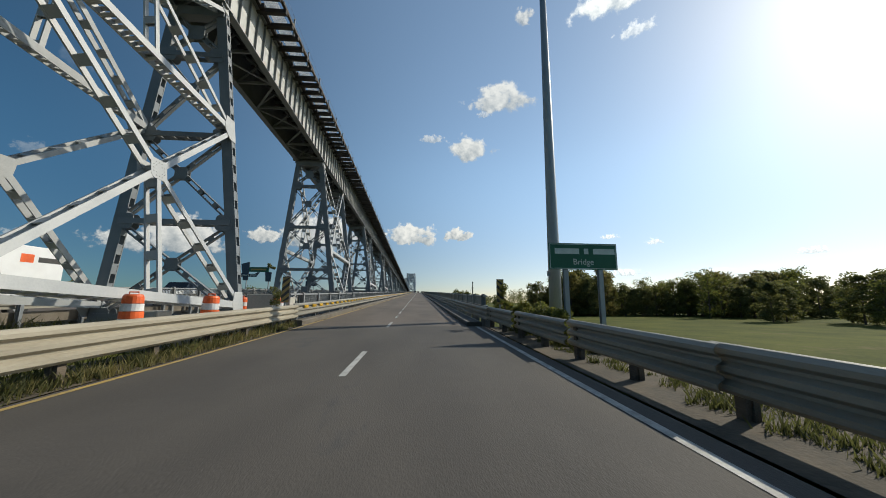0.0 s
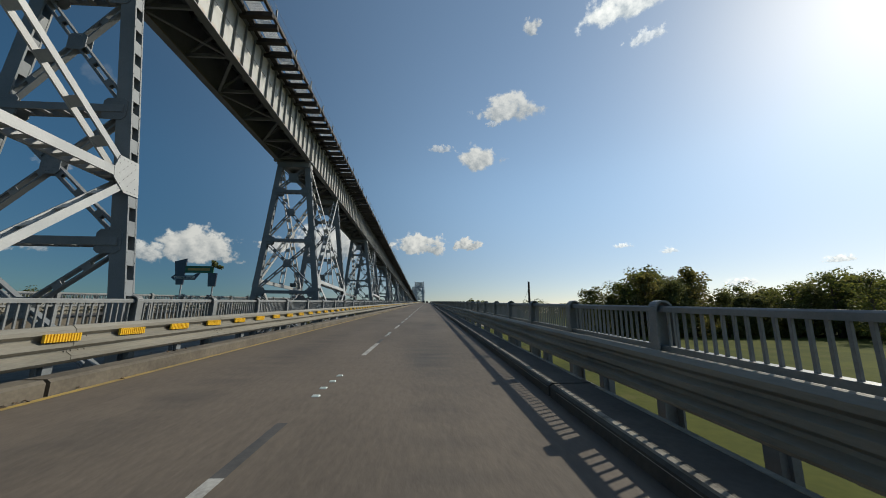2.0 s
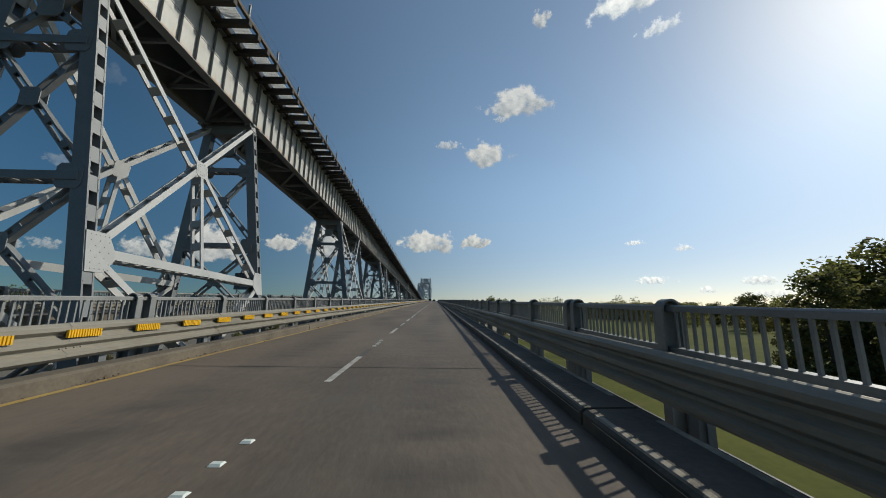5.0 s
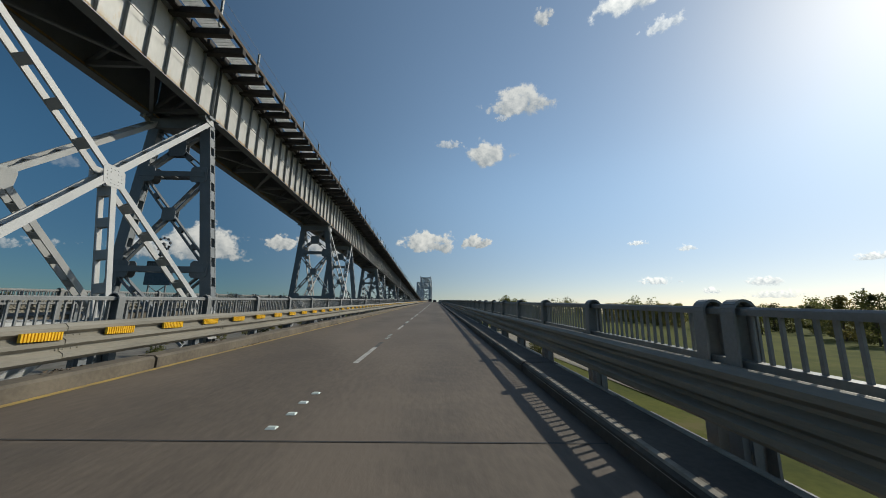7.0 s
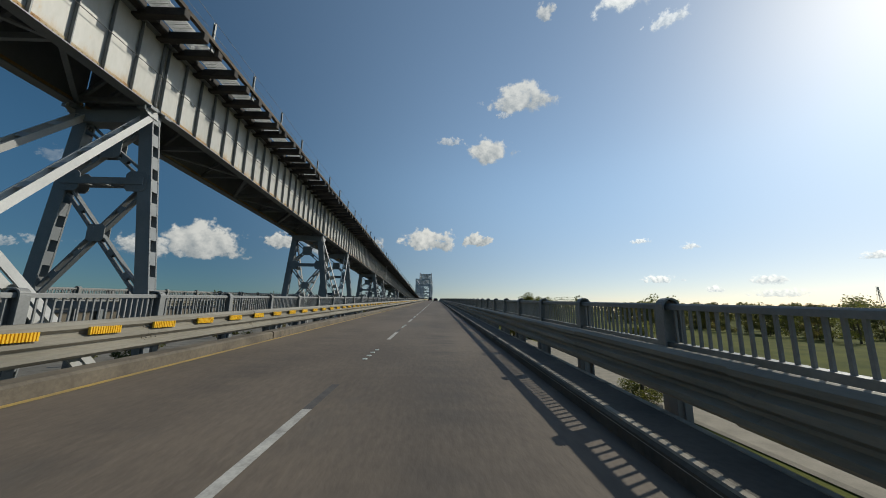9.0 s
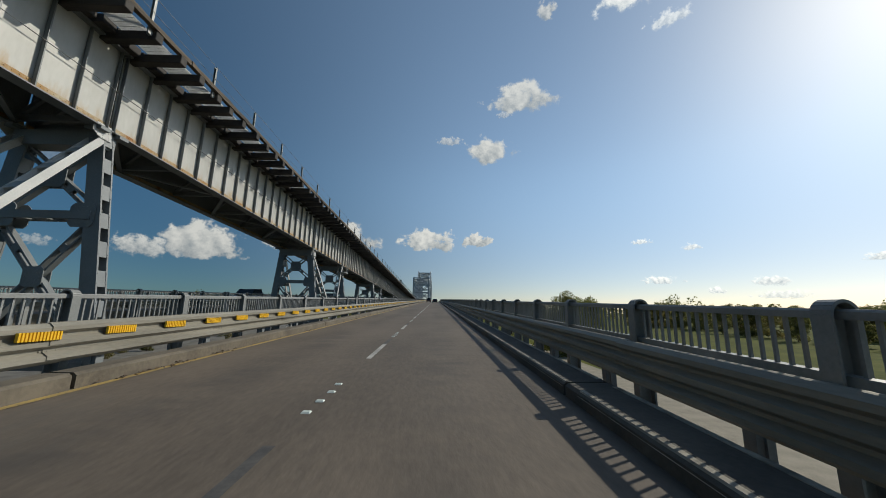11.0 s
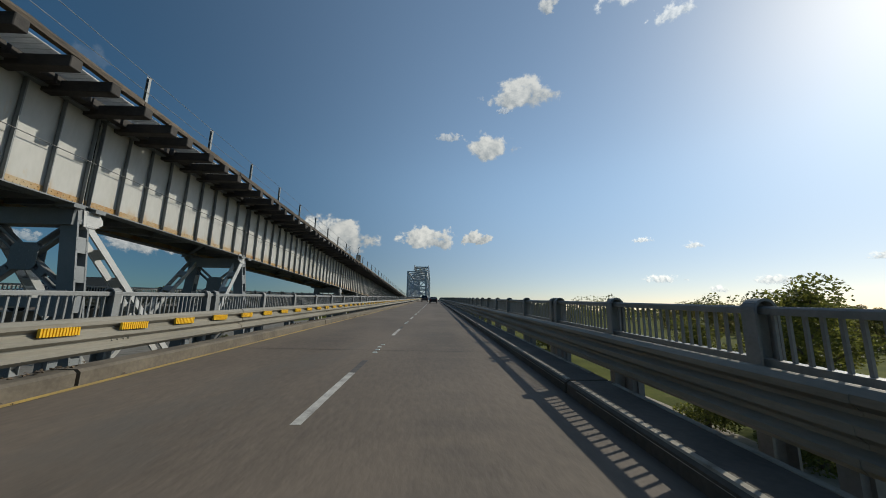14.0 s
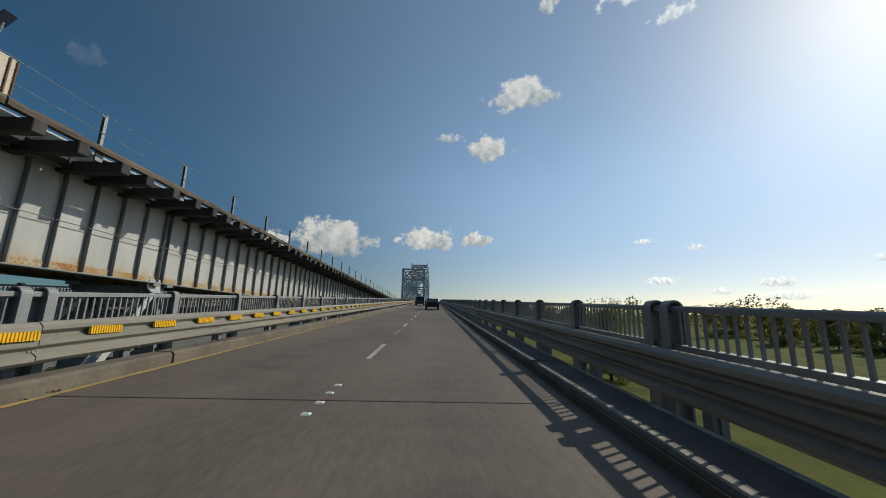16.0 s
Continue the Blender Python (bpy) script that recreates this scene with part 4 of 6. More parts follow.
# ---- main river truss ----
def main_truss():
    t = thing("river_truss", "tall grey steel through truss of the main river spans", "truss bridge")
    def tower_portal(y, z0, z1, n):
        bm = bmesh.new()
        for s in (-1, 1):
            bar(bm, (CX + s * 5.9, y, z0), (CX + s * 5.9, y, z1), 1.1, 1.0, (0, 1, 0))
        hh = (z1 - z0) / n
        for i in range(n + 1):
            bar(bm, (CX - 5.9, y, z0 + hh * i), (CX + 5.9, y, z0 + hh * i), 0.8, 0.7, (0, 1, 0))
        for i in range(n):
            z = z0 + hh * i
            if i % 2:
                bar(bm, (CX - 5.9, y, z), (CX, y, z + hh), 0.6, 0.5, (0, 1, 0))
                bar(bm, (CX + 5.9, y, z), (CX, y, z + hh), 0.6, 0.5, (0, 1, 0))
            else:
                bar(bm, (CX, y, z), (CX - 5.9, y, z + hh), 0.6, 0.5, (0, 1, 0))
                bar(bm, (CX, y, z), (CX + 5.9, y, z + hh), 0.6, 0.5, (0, 1, 0))
        part("portal", bm, TRUSS_PAINT, t)
    base = 9.0
    tower_portal(427, base - 12, base + 21.5, 6)
    tower_portal(510, base - 12, base + 34, 8)
    tower_portal(600, base - 12, base + 28, 8)
    for s in (-1, 1):
        x = CX + s * 5.9
        bm = bmesh.new()
        stations = [427 + 13.83 * i for i in range(13)]
        def top(y):
            return base + (21.5 if y < 495 else 34 if y < 515 else 34 - (y - 510) * 0.07)
        for a, b in zip(stations, stations[1:]):
            bar(bm, (x, a, top(a)), (x, b, top(b)), 1.0, 0.9, (1, 0, 0))
            bar(bm, (x, a, base), (x, b, base), 1.2, 0.9, (1, 0, 0))
            bar(bm, (x, b, base), (x, b, top(b)), 0.8, 0.7, (1, 0, 0))
            m = (a + b) / 2
            bar(bm, (x, a, base), (x, m, (base + top(m)) / 2), 0.7, 0.6, (1, 0, 0))
            bar(bm, (x, m, (base + top(m)) / 2), (x, b, base), 0.5, 0.5, (1, 0, 0))
            bar(bm, (x, m, (base + top(m)) / 2), (x, b, top(b)), 0.7, 0.6, (1, 0, 0))
        part("side_truss", bm, TRUSS_PAINT, t)
    bm = bmesh.new()
    for a in [427 + 13.83 * i for i in range(13)]:
        z = base + (21.5 if a < 495 else 33)
        bar(bm, (CX - 5.9, a, z), (CX + 5.9, a, z), 0.7, 0.6, (0, 1, 0))
        bar(bm, (CX - 5.9, a, z), (CX + 5.9, a + 13.8, z), 0.4, 0.4, (0, 0, 1))
        bar(bm, (CX + 5.9, a, z), (CX - 5.9, a + 13.8, z), 0.4, 0.4, (0, 0, 1))
    part("top_lateral", bm, TRUSS_PAINT, t)["kind"] = "stuff"
    for y in (427, 510, 600):
        bm = bmesh.new()
        prism(bm, [(CX - 9, y, -2.6), (CX + 9, y, -2.6), (CX + 7.5, y, -2.4 + 0.1), (CX - 7.5, y, -2.3)][::-1], (0, -3, 0), (0, 3, 0))
        part("pier", bm, PIER, t, "concrete river pier")


main_truss()


# ---- approach: sign, pole, markers, drums ----
def text_mesh(words, size, name, material, depth=0.004):
    cu = bpy.data.curves.new(name, "FONT")
    cu.body, cu.size, cu.extrude, cu.align_x, cu.align_y = words, size, depth, "CENTER", "CENTER"
    ob = bpy.data.objects.new(name, cu)
    scene.collection.objects.link(ob)
    me = bpy.data.meshes.new_from_object(ob.evaluated_get(bpy.context.evaluated_depsgraph_get()))
    bpy.data.objects.remove(ob)
    me.materials.clear()
    me.materials.append(material)
    return me


def bridge_sign():
    y, x0, x1 = 9.65, 4.03, 6.55
    zb = road_z(y)
    z0, z1 = zb + 2.34, zb + 3.29
    s = thing("bridge_sign", "green highway name sign on two steel posts beside the approach", "road sign")
    bm = bmesh.new()
    box(bm, x0, x1, y, y + 0.012, z0, z1)
    part("panel", bm, SIGN_GREEN, s, "green reflective sheet")
    bm = bmesh.new()
    for a, b, c, d in ((x0 + 0.03, x1 - 0.03, z0 + 0.03, z0 + 0.05), (x0 + 0.03, x1 - 0.03, z1 - 0.05, z1 - 0.03), (x0 + 0.03, x0 + 0.05, z0 + 0.05, z1 - 0.05), (x1 - 0.05, x1 - 0.03, z0 + 0.05, z1 - 0.05)):
        box(bm, a, b, y - 0.006, y - 0.001, c, d)
    part("border", bm, SIGN_WHITE, s)
    zt = z0 + 0.66
    for a, b in ((x0 + 0.22, x0 + 1.12), (x0 + 1.30, x0 + 1.46), (x0 + 1.64, x0 + 2.44)):
        bm = bmesh.new()
        box(bm, a, b, y - 0.006, y - 0.001, zt - 0.10, zt + 0.10)
        part("name_bar", bm, SIGN_WHITE, s)
    o = part("word", text_mesh("Bridge", 0.30, "word", SIGN_WHITE), SIGN_WHITE, s, "white word Bridge")
    o.matrix_local = pose((x0 + x1) / 2, y - 0.004, z0 + 0.27, 90, 0, 0)
    for x in (x0 + 0.62, x1 - 0.62):
        bm = bmesh.new()
        zg = ground_z(x, y) - 0.3
        for a, b, c, d in ((-0.08, 0.08, 0.02, 0.035), (-0.08, 0.08, 0.15, 0.165), (-0.008, 0.008, 0.035, 0.15)):
            box(bm, x + a, x + b, y + c, y + d, zg, z1 - 0.05)
        part("post", bm, POLE, s, "galvanised steel I-post")
    for z in (z0 + 0.2, z1 - 0.2):
        bm = bmesh.new()
        box(bm, x0 + 0.05, x1 - 0.05, y + 0.0125, y + 0.0195, z - 0.03, z + 0.03)
        part("stringer", bm, POLE, s)


def light_pole():
    x, y = 7.9, 18.5
    zg = ground_z(x, y)
    p = thing("light_pole", "very tall tapered galvanised lighting pole", "light pole")
    bm = bmesh.new()
    tube(bm, [(x, y, zg - 0.2), (x, y, zg + 8), (x, y, zg + 18), (x, y, zg + 30)], [0.42, 0.36, 0.28, 0.18], 14)
    part("shaft", bm, POLE, p, smooth=True)
    bm = bmesh.new()
    tube(bm, [(x, y, zg - 0.2), (x, y, zg + 0.06)], [0.6, 0.6], 14)
    part("base_plate", bm, POLE, p)
    bm = bmesh.new()
    box(bm, x - 0.46, x - 0.28, y - 0.12, y + 0.05, zg + 5.7, zg + 6.0)
    part("junction_box", bm, POLE, p)
    tops = bmesh.new()
    for k in range(6):
        u = math.pi / 3 * k
        bar(tops, (x, y, zg + 29.8), (x + math.cos(u) * 1.3, y + math.sin(u) * 1.3, zg + 29.9), 0.06, 0.06, (0, 0, 1))
        box(tops, x + math.cos(u) * 1.3 - 0.2, x + math.cos(u) * 1.3 + 0.2, y + math.sin(u) * 1.3 - 0.2, y + math.sin(u) * 1.3 + 0.2, zg + 29.7, zg + 29.95)
    part("lamp_ring", tops, POLE, p)


def wood_pole():
    x, y = 10.3, 65.0
    zg = ground_z(x, y)
    p = thing("utility_pole", "bare dark wooden utility pole below the bridge", "utility pole")
    bm = bmesh.new()
    tube(bm, [(x, y, zg - 0.2), (x, y, zg + 4), (x, y, road_z(y) + 3.5)], [0.16, 0.13, 0.10], 10)
    part("shaft", bm, TIMBER, p, smooth=True)
    bm = bmesh.new()
    tube(bm, [(x, y, road_z(y) + 3.5), (x, y, road_z(y) + 3.56)], [0.15, 0.1], 10)
    part("cap", bm, POLE, p)
    bm = bmesh.new()
    tube(bm, [(x, y, road_z(y) + 2.9), (x - 3.2, y - 0.4, ground_z(x - 3.2, y - 0.4) - 0.1)], 0.012, 5)
    part("guy_wire", bm, STEEL_DARK, p)


def hazard_marker(x, y, flip):
    zb = road_z(y)
    m = thing("object_marker", "yellow and black striped hazard marker at the bridge end", "road sign", "hazard markers")
    bm = bmesh.new()
    box(bm, x - 0.16, x + 0.16, y, y + 0.012, zb + 1.0, zb + 2.1)
    part("plate", bm, BLACK_PAINT, m)
    for k in range(-1, 4):
        bm = bmesh.new()
        z = zb + 1.0 + k * 0.3
        pts = []
        a, b = (z, z + 0.28) if not flip else (z + 0.28, z)
        lo, hi = zb + 1.0, zb + 2.1
        quad = [(x - 0.155, a), (x + 0.155, b), (x + 0.155, b + 0.15), (x - 0.155, a + 0.15)]
        quad = [(px, min(max(pz, lo + 0.005), hi - 0.005)) for px, pz in quad]
        prism(bm, [(px, y, pz) for px, pz in quad], (0, -0.008, 0), (0, -0.002, 0))
        part("stripe", bm, YELLOW_LINE, m, "yellow slanted stripe")
    bm = bmesh.new()
    box(bm, x - 0.04, x + 0.04, y + 0.0125, y + 0.06, ground_z(x, y) - 0.2, zb + 2.05)
    part("post", bm, POLE, m)


def drum(proto=None, at=(0, 0, 0), tilt=0.0):
    if proto:
        return copy_thing(proto, pose(*at, 0, tilt, random.uniform(0, 90)))
    d = thing("traffic_drum", "orange and white construction drum with a handle", "traffic drum", "traffic drums")
    levels = [(0.0, 0.30, 0), (0.12, 0.29, 0), (0.13, 0.275, 1), (0.33, 0.27, 1), (0.34, 0.262, 0), (0.52, 0.255, 0), (0.53, 0.245, 1), (0.72, 0.238, 1), (0.73, 0.232, 0), (0.9, 0.222, 0), (0.97, 0.19, 0)]
    for (z0, r0, c), (z1, r1, c1) in zip(levels, levels[1:]):
        if z1 - z0 < 0.02:
            continue
        bm = bmesh.new()
        tube(bm, [(0, 0, z0), (0, 0, z0 + 0.01), (0, 0, z1 - 0.005), (0, 0, z1 + 0.002)], [r0 - 0.008, r0, r1, r1 - 0.008], 18)
        part("white_band" if c else "orange_band", bm, DRUM_WHITE if c else ORANGE, d, smooth=False)
    bm = bmesh.new()
    tube(bm, [(-0.1, 0, 0.96), (-0.1, 0, 1.03), (0.1, 0, 1.03), (0.1, 0, 0.96)], 0.018, 6)
    part("handle", bm, ORANGE, d)
    bm = bmesh.new()
    tube(bm, [(0, 0, -0.02), (0, 0, 0.06)], [0.4, 0.36], 18)
    part("ballast_ring", bm, RUBBER, d, "black rubber ballast ring")
    d.matrix_basis = pose(*at, 0, tilt, 20)
    return d


bridge_sign()
light_pole()
wood_pole()
hazard_marker(-6.3, 13.15, False)
hazard_marker(3.02, 12.8, True)
first = None
for x, y in ((-8.1, 7.7), (-7.25, 9.6), (-9.35, 15.0), (-9.6, 16.3), (-7.0, 14.3)):
    z = road_z(12) + 0.265
    first = drum(first, (x, y, z), random.uniform(-2, 2)) if first else drum(None, (x, y, z))


def end_block():
    """The low concrete abutment apron under the drums, between the two roadways."""
    bm = bmesh.new()
    box(bm, -17.6, -6.9, 13.6, 22.0, -2.6, road_z(18) - 0.42)
    box(bm, -10.7, -6.6, 7.0, 17.2, -1.0, road_z(12) + 0.24)
    solid("abutment", bm, PIER, "grey concrete abutment slab between the roadways", "abutment", kind="structure")
    for x0, x1, y0, z1 in ((-8.85, -7.35, 15.2, 1.32), (-7.15, -6.86, 15.3, 1.2), (-9.9, -9.4, 10.4, 0.75)):
        bm = bmesh.new()
        zb = road_z(y0) - 0.5
        box(bm, x0, x1, y0, y0 + 0.7, zb, zb + 0.5 + z1)
        bmesh.ops.bevel(bm, geom=bm.edges[:], offset=0.03, segments=1, affect="EDGES")
        solid("concrete_block", bm, PIER, "weathered concrete end block behind the guardrail", "concrete block")


end_block()


# ---- plants ----
def clump_mesh(name, material, centres, count, size, seed, flat=0.6):
    rnd = random.Random(seed)
    verts, faces = [], []
    for _ in range(count):
        c, r = rnd.choice(centres)
        u, v, w = rnd.uniform(-1, 1), rnd.uniform(0, 2 * math.pi), rnd.random() ** 0.4
        p = Vector((math.sqrt(1 - u * u) * math.cos(v), math.sqrt(1 - u * u) * math.sin(v), u * 0.8)) * r * w + Vector(c)
        s = size * rnd.uniform(0.6, 1.4)
        a = Vector((rnd.gauss(0, 1), rnd.gauss(0, 1), rnd.gauss(0, flat))).normalized() * s
        b = a.cross(Vector((rnd.gauss(0, 1), rnd.gauss(0, 1), rnd.gauss(0, 1)))).normalized() * s * 0.55
        k = len(verts)
        verts += [p - a, p + b, p + a, p - b]
        faces.append((k, k + 1, k + 2, k + 3))
    me = bpy.data.meshes.new(name)
    me.from_pydata([tuple(v) for v in verts], [], faces)
    me.materials.append(material)
    return me


def tree_proto(seed, h, leaves=2600, material=LEAF, leaf=0.022):
    rnd = random.Random(seed)
    t = thing("tree", "dense green broadleaf tree of the riverside woods", "tree", "riverside trees")
    bm = bmesh.new()
    lean = rnd.uniform(-0.4, 0.4)
    tube(bm, [(0, 0, -0.3), (lean * 0.3, 0, h * 0.3), (lean, 0.1, h * 0.6), (lean * 1.1, 0.1, h * 0.85)], [0.28, 0.21, 0.13, 0.04], 8)
    centres = []
    for k in range(11):
        u = k * 2.4 + rnd.uniform(-0.4, 0.4)
        z = h * (0.28 + 0.058 * k)
        r = h * (0.24 - 0.011 * k) * rnd.uniform(0.75, 1.15)
        tip = (math.cos(u) * r, math.sin(u) * r, z + h * 0.1)
        tube(bm, [(lean * 0.6, 0, z - h * 0.06), (tip[0] * 0.55, tip[1] * 0.55, z + h * 0.02), tip], [0.09, 0.06, 0.025], 6)
        centres.append((tip, h * rnd.uniform(0.10, 0.165)))
    for k in range(6):
        u = k * 1.05
        centres.append(((math.cos(u) * h * 0.17, math.sin(u) * h * 0.17, h * rnd.uniform(0.08, 0.3)), h * 0.13))
    centres += [((lean, 0, h * 0.83), h * 0.13), ((lean, 0.2, h * 0.93), h * 0.08), ((0, 0, h * 0.6), h * 0.17)]
    part("trunk", bm, BARK, t)
    part("crown", clump_mesh("crown", material, centres, leaves, h * leaf, seed), material, t)
    return t


PROTOS = [tree_proto(3, 15.5, 4200), tree_proto(7, 13.0, 3600, LEAF_OLIVE), tree_proto(11, 18.0, 4600), tree_proto(19, 11.0, 1700, LEAF_LIGHT), tree_proto(23, 11.0, 14000, LEAF_LIGHT, 0.0105)]
for i, p in enumerate(PROTOS):
    p.location = (57 + i * 6, 112 + i * 4, -2.6)
    p.scale = (0.8, 0.8, 0.8)
rnd = random.Random(5)
spots = []
# the wood right of the road: a dense belt that starts beyond the field
for k in range(36):
    y = rnd.uniform(35, 100)
    spots.append((82 + rnd.uniform(0, 60), y, rnd.uniform(0.6, 0.9)))
# its straight far edge, lower beside the road
for row in range(3):
    for k in range(24):
        x = 40 + k * 4.1 + rnd.uniform(-1.6, 1.6)
        tall = 0.66 if x < 47 else 0.98 if x < 62 else 0.78 if x < 92 else 1.02
        spots.append((x, 101 + row * 6 + rnd.uniform(-2, 2) + 0.03 * x, tall * rnd.uniform(0.66, 1.14)))
spots += [(110, 190, 0.9), (120, 205, 0.9)]
for k in range(28):
    y = rnd.uniform(160, 430)
    spots.append((rnd.uniform(150, 260), y, rnd.uniform(0.6, 0.95)))
# the belt along the far side of the fields, taller where the road has climbed
for k in range(80):
    y = 125 + k * 3.9 + rnd.uniform(-4, 4)
    spots.append((rnd.uniform(92, 150) + 0.12 * y, y, (road_z(y) + 3.6 + rnd.uniform(-1.2, 1.3)) / 15.0))
# scrub on the low ground beyond the opposite roadway
for k in range(40):
    spots.append((rnd.uniform(-64, -31), 45 + k * 6.6 + rnd.uniform(-3, 3), rnd.uniform(0.16, 0.30)))
for x, y, s in spots:
    k = rnd.randrange(4)
    p, s = PROTOS[k], s * 14.4 / (15.5, 13.0, 18.0, 11.0)[k]
    o = copy_thing(p, pose(x, y, ground_z(x, y) - 0.05, 0, 0, rnd.uniform(0, 360)))
    o.scale = (s * rnd.uniform(0.9, 1.15), s * rnd.uniform(0.9, 1.15), s)


for x, y, k in ((26.5, 234.0, 1.12), (30.5, 238.5, 1.05), (23.5, 240.0, 0.85), (35.0, 241.0, 1.05), (18.5, 168.0, 0.62), (30.0, 300.0, 1.1), (36.0, 312.0, 1.0)):
    o = copy_thing(PROTOS[4], pose(x, y, ground_z(x, y) - 0.05, 0, 0, x * 40))
    o.scale = (k, k, k)


def far_woods():
    """Distant woods round the horizon, as one leafy belt."""
    centres = []
    rnd = random.Random(8)
    for k in range(900):
        u = rnd.uniform(-80, 86)
        d = rnd.uniform(420, 640)
        x, y = math.sin(radians(u)) * d, math.cos(radians(u)) * d + 90
        if -70 < x < 45:
            continue
        h = rnd.uniform(13, 22) * (1.25 if noise.noise((u * 0.18, 0.0, 3.0)) > 0.1 else 0.85)
        for j in range(3):
            centres.append(((x + rnd.uniform(-4, 4), y + rnd.uniform(-4, 4), -2.6 + h * (0.3 + 0.25 * j)), h * (0.42 - 0.09 * j)))
    me = clump_mesh("far_woods", LEAF, centres, 110000, 1.0, 9)
    tagged(new("far_woods", me), "distant green woods along the horizon", "woods", kind="stuff")


far_woods()


def grass_tufts(name, spots, seed, material, label, h=(0.1, 0.35)):
    rnd = random.Random(seed)
    verts, faces = [], []
    for x, y, z, n, s in spots:
        for _ in range(n):
            px, py = x + rnd.gauss(0, 0.10) * s, y + rnd.gauss(0, 0.12) * s
            a, hh = rnd.uniform(0, 2 * math.pi), rnd.uniform(*h) * s
            dx, dy = math.cos(a), math.sin(a)
            lx, ly, w = rnd.gauss(0, 0.35) * hh, rnd.gauss(0, 0.35) * hh, 0.008 + 0.006 * rnd.random()
            k = len(verts)
            verts += [(px - dx * w, py - dy * w, z), (px + dx * w, py + dy * w, z), (px + lx * 0.5 + dx * w * 0.7, py + ly * 0.5 + dy * w * 0.7, z + hh * 0.6), (px + lx, py + ly, z + hh)]
            faces.append((k, k + 1, k + 2, k + 3))
    me = bpy.data.meshes.new(name)
    me.from_pydata(verts, [], faces)
    me.materials.append(material)
    tagged(new(name, me), label, "grass", kind="stuff")


rnd = random.Random(21)
grass_tufts("verge_grass", [(rnd.uniform(-6.7, -5.8), y, road_z(y) - 0.03, rnd.randint(8, 26), rnd.uniform(0.5, 1.3)) for y in (rnd.uniform(-12, 13.3) for _ in range(330))], 1, GRASS, "rough green grass and weeds along the verge")
grass_tufts("dry_verge_grass", [(rnd.uniform(-6.3, -5.75), y, road_z(y) - 0.03, rnd.randint(5, 16), rnd.uniform(0.4, 0.9)) for y in (rnd.uniform(-12, 14.2) for _ in range(520))], 2, DRY_GRASS, "dry straw-coloured grass at the asphalt edge")
grass_tufts("verge_weeds", [(rnd.uniform(3.2, 5.0), y, road_z(y) - 0.03, rnd.randint(20, 60), rnd.uniform(0.5, 1.0)) for y in (rnd.uniform(-8, 13) for _ in range(420))], 3, GRASS, "green weeds under the guardrail", (0.04, 0.22))
grass_tufts("median_grass", [(x, y, ground_z(x, y), rnd.randint(8, 24), rnd.uniform(0.8, 1.6)) for x, y in ((rnd.uniform(-17, -7), rnd.uniform(-6, 12)) for _ in range(420))], 4, GRASS, "long grass between the two roadways")


def bush(x, y, z, r, n, seed, label, material=LEAF_LIGHT):
    rnd = random.Random(seed)
    b = thing("bush", label, "bush", "roadside bushes", at=(x, y, z))
    bm = bmesh.new()
    centres = []
    for k in range(7):
        u = rnd.uniform(0, 6.28)
        tip = (math.cos(u) * r[0] * rnd.uniform(0.2, 0.9), math.sin(u) * r[1] * rnd.uniform(0.2, 0.9), r[2] * rnd.uniform(0.4, 0.95))
        tube(bm, [(tip[0] * 0.2, tip[1] * 0.2, min(-0.1, ground_z(x, y) - z - 0.1)), (tip[0] * 0.6, tip[1] * 0.6, tip[2] * 0.6), tip], [0.014, 0.011, 0.005], 5)
        centres.append((tip, 0.3 * min(r)+0.1))
    part("stem", bm, BARK, b)
    part("leaves", clump_mesh("leaves", material, centres, n, 0.05, seed), material, b)


bush(3.45, 14.3, road_z(14) - 0.6, (0.4, 2.0, 1.55), 1500, 31, "yellow-green leafy vine bush over the guardrail end")
bush(3.7, 11.0, road_z(11) - 0.3, (0.6, 2.2, 1.2), 1500, 32, "yellow-green leafy bush behind the guardrail")
bush(3.2, 12.5, road_z(12) + 0.2, (0.25, 0.3, 1.7), 500, 33, "leafy vine climbing the hazard marker")
bush(-6.75, 13.4, road_z(14) + 0.2, (0.25, 0.3, 1.5), 500, 34, "leafy vine climbing behind the hazard marker", LEAF)
bush(3.8, 15.0, road_z(15) - 0.6, (0.5, 1.2, 1.75), 2200, 36, "yellow-green leafy bush pressing against the railing")
bush(4.3, 13.0, road_z(13) - 0.7, (0.8, 1.8, 1.5), 2200, 37, "bright leafy bush behind the guardrail end")
bush(4.2, 7.6, road_z(8) - 0.5, (0.6, 1.8, 1.1), 1800, 38, "bright leafy bush behind the guardrail")
for k, (bx, by, bh) in enumerate(((3.75, 9.4, 1.3), (4.0, 11.6, 1.5), (3.9, 13.4, 1.6), (4.6, 10.4, 1.3))):
    bush(bx, by, road_z(by) - 0.45, (0.6, 1.6, bh + 0.1), 2600, 40 + k, "yellow-green leafy vine bush over the guardrail")
bush(5.4, 9.0, road_z(9) - 0.6, (0.9, 1.6, 0.8), 900, 35, "low leafy bush below the sign")


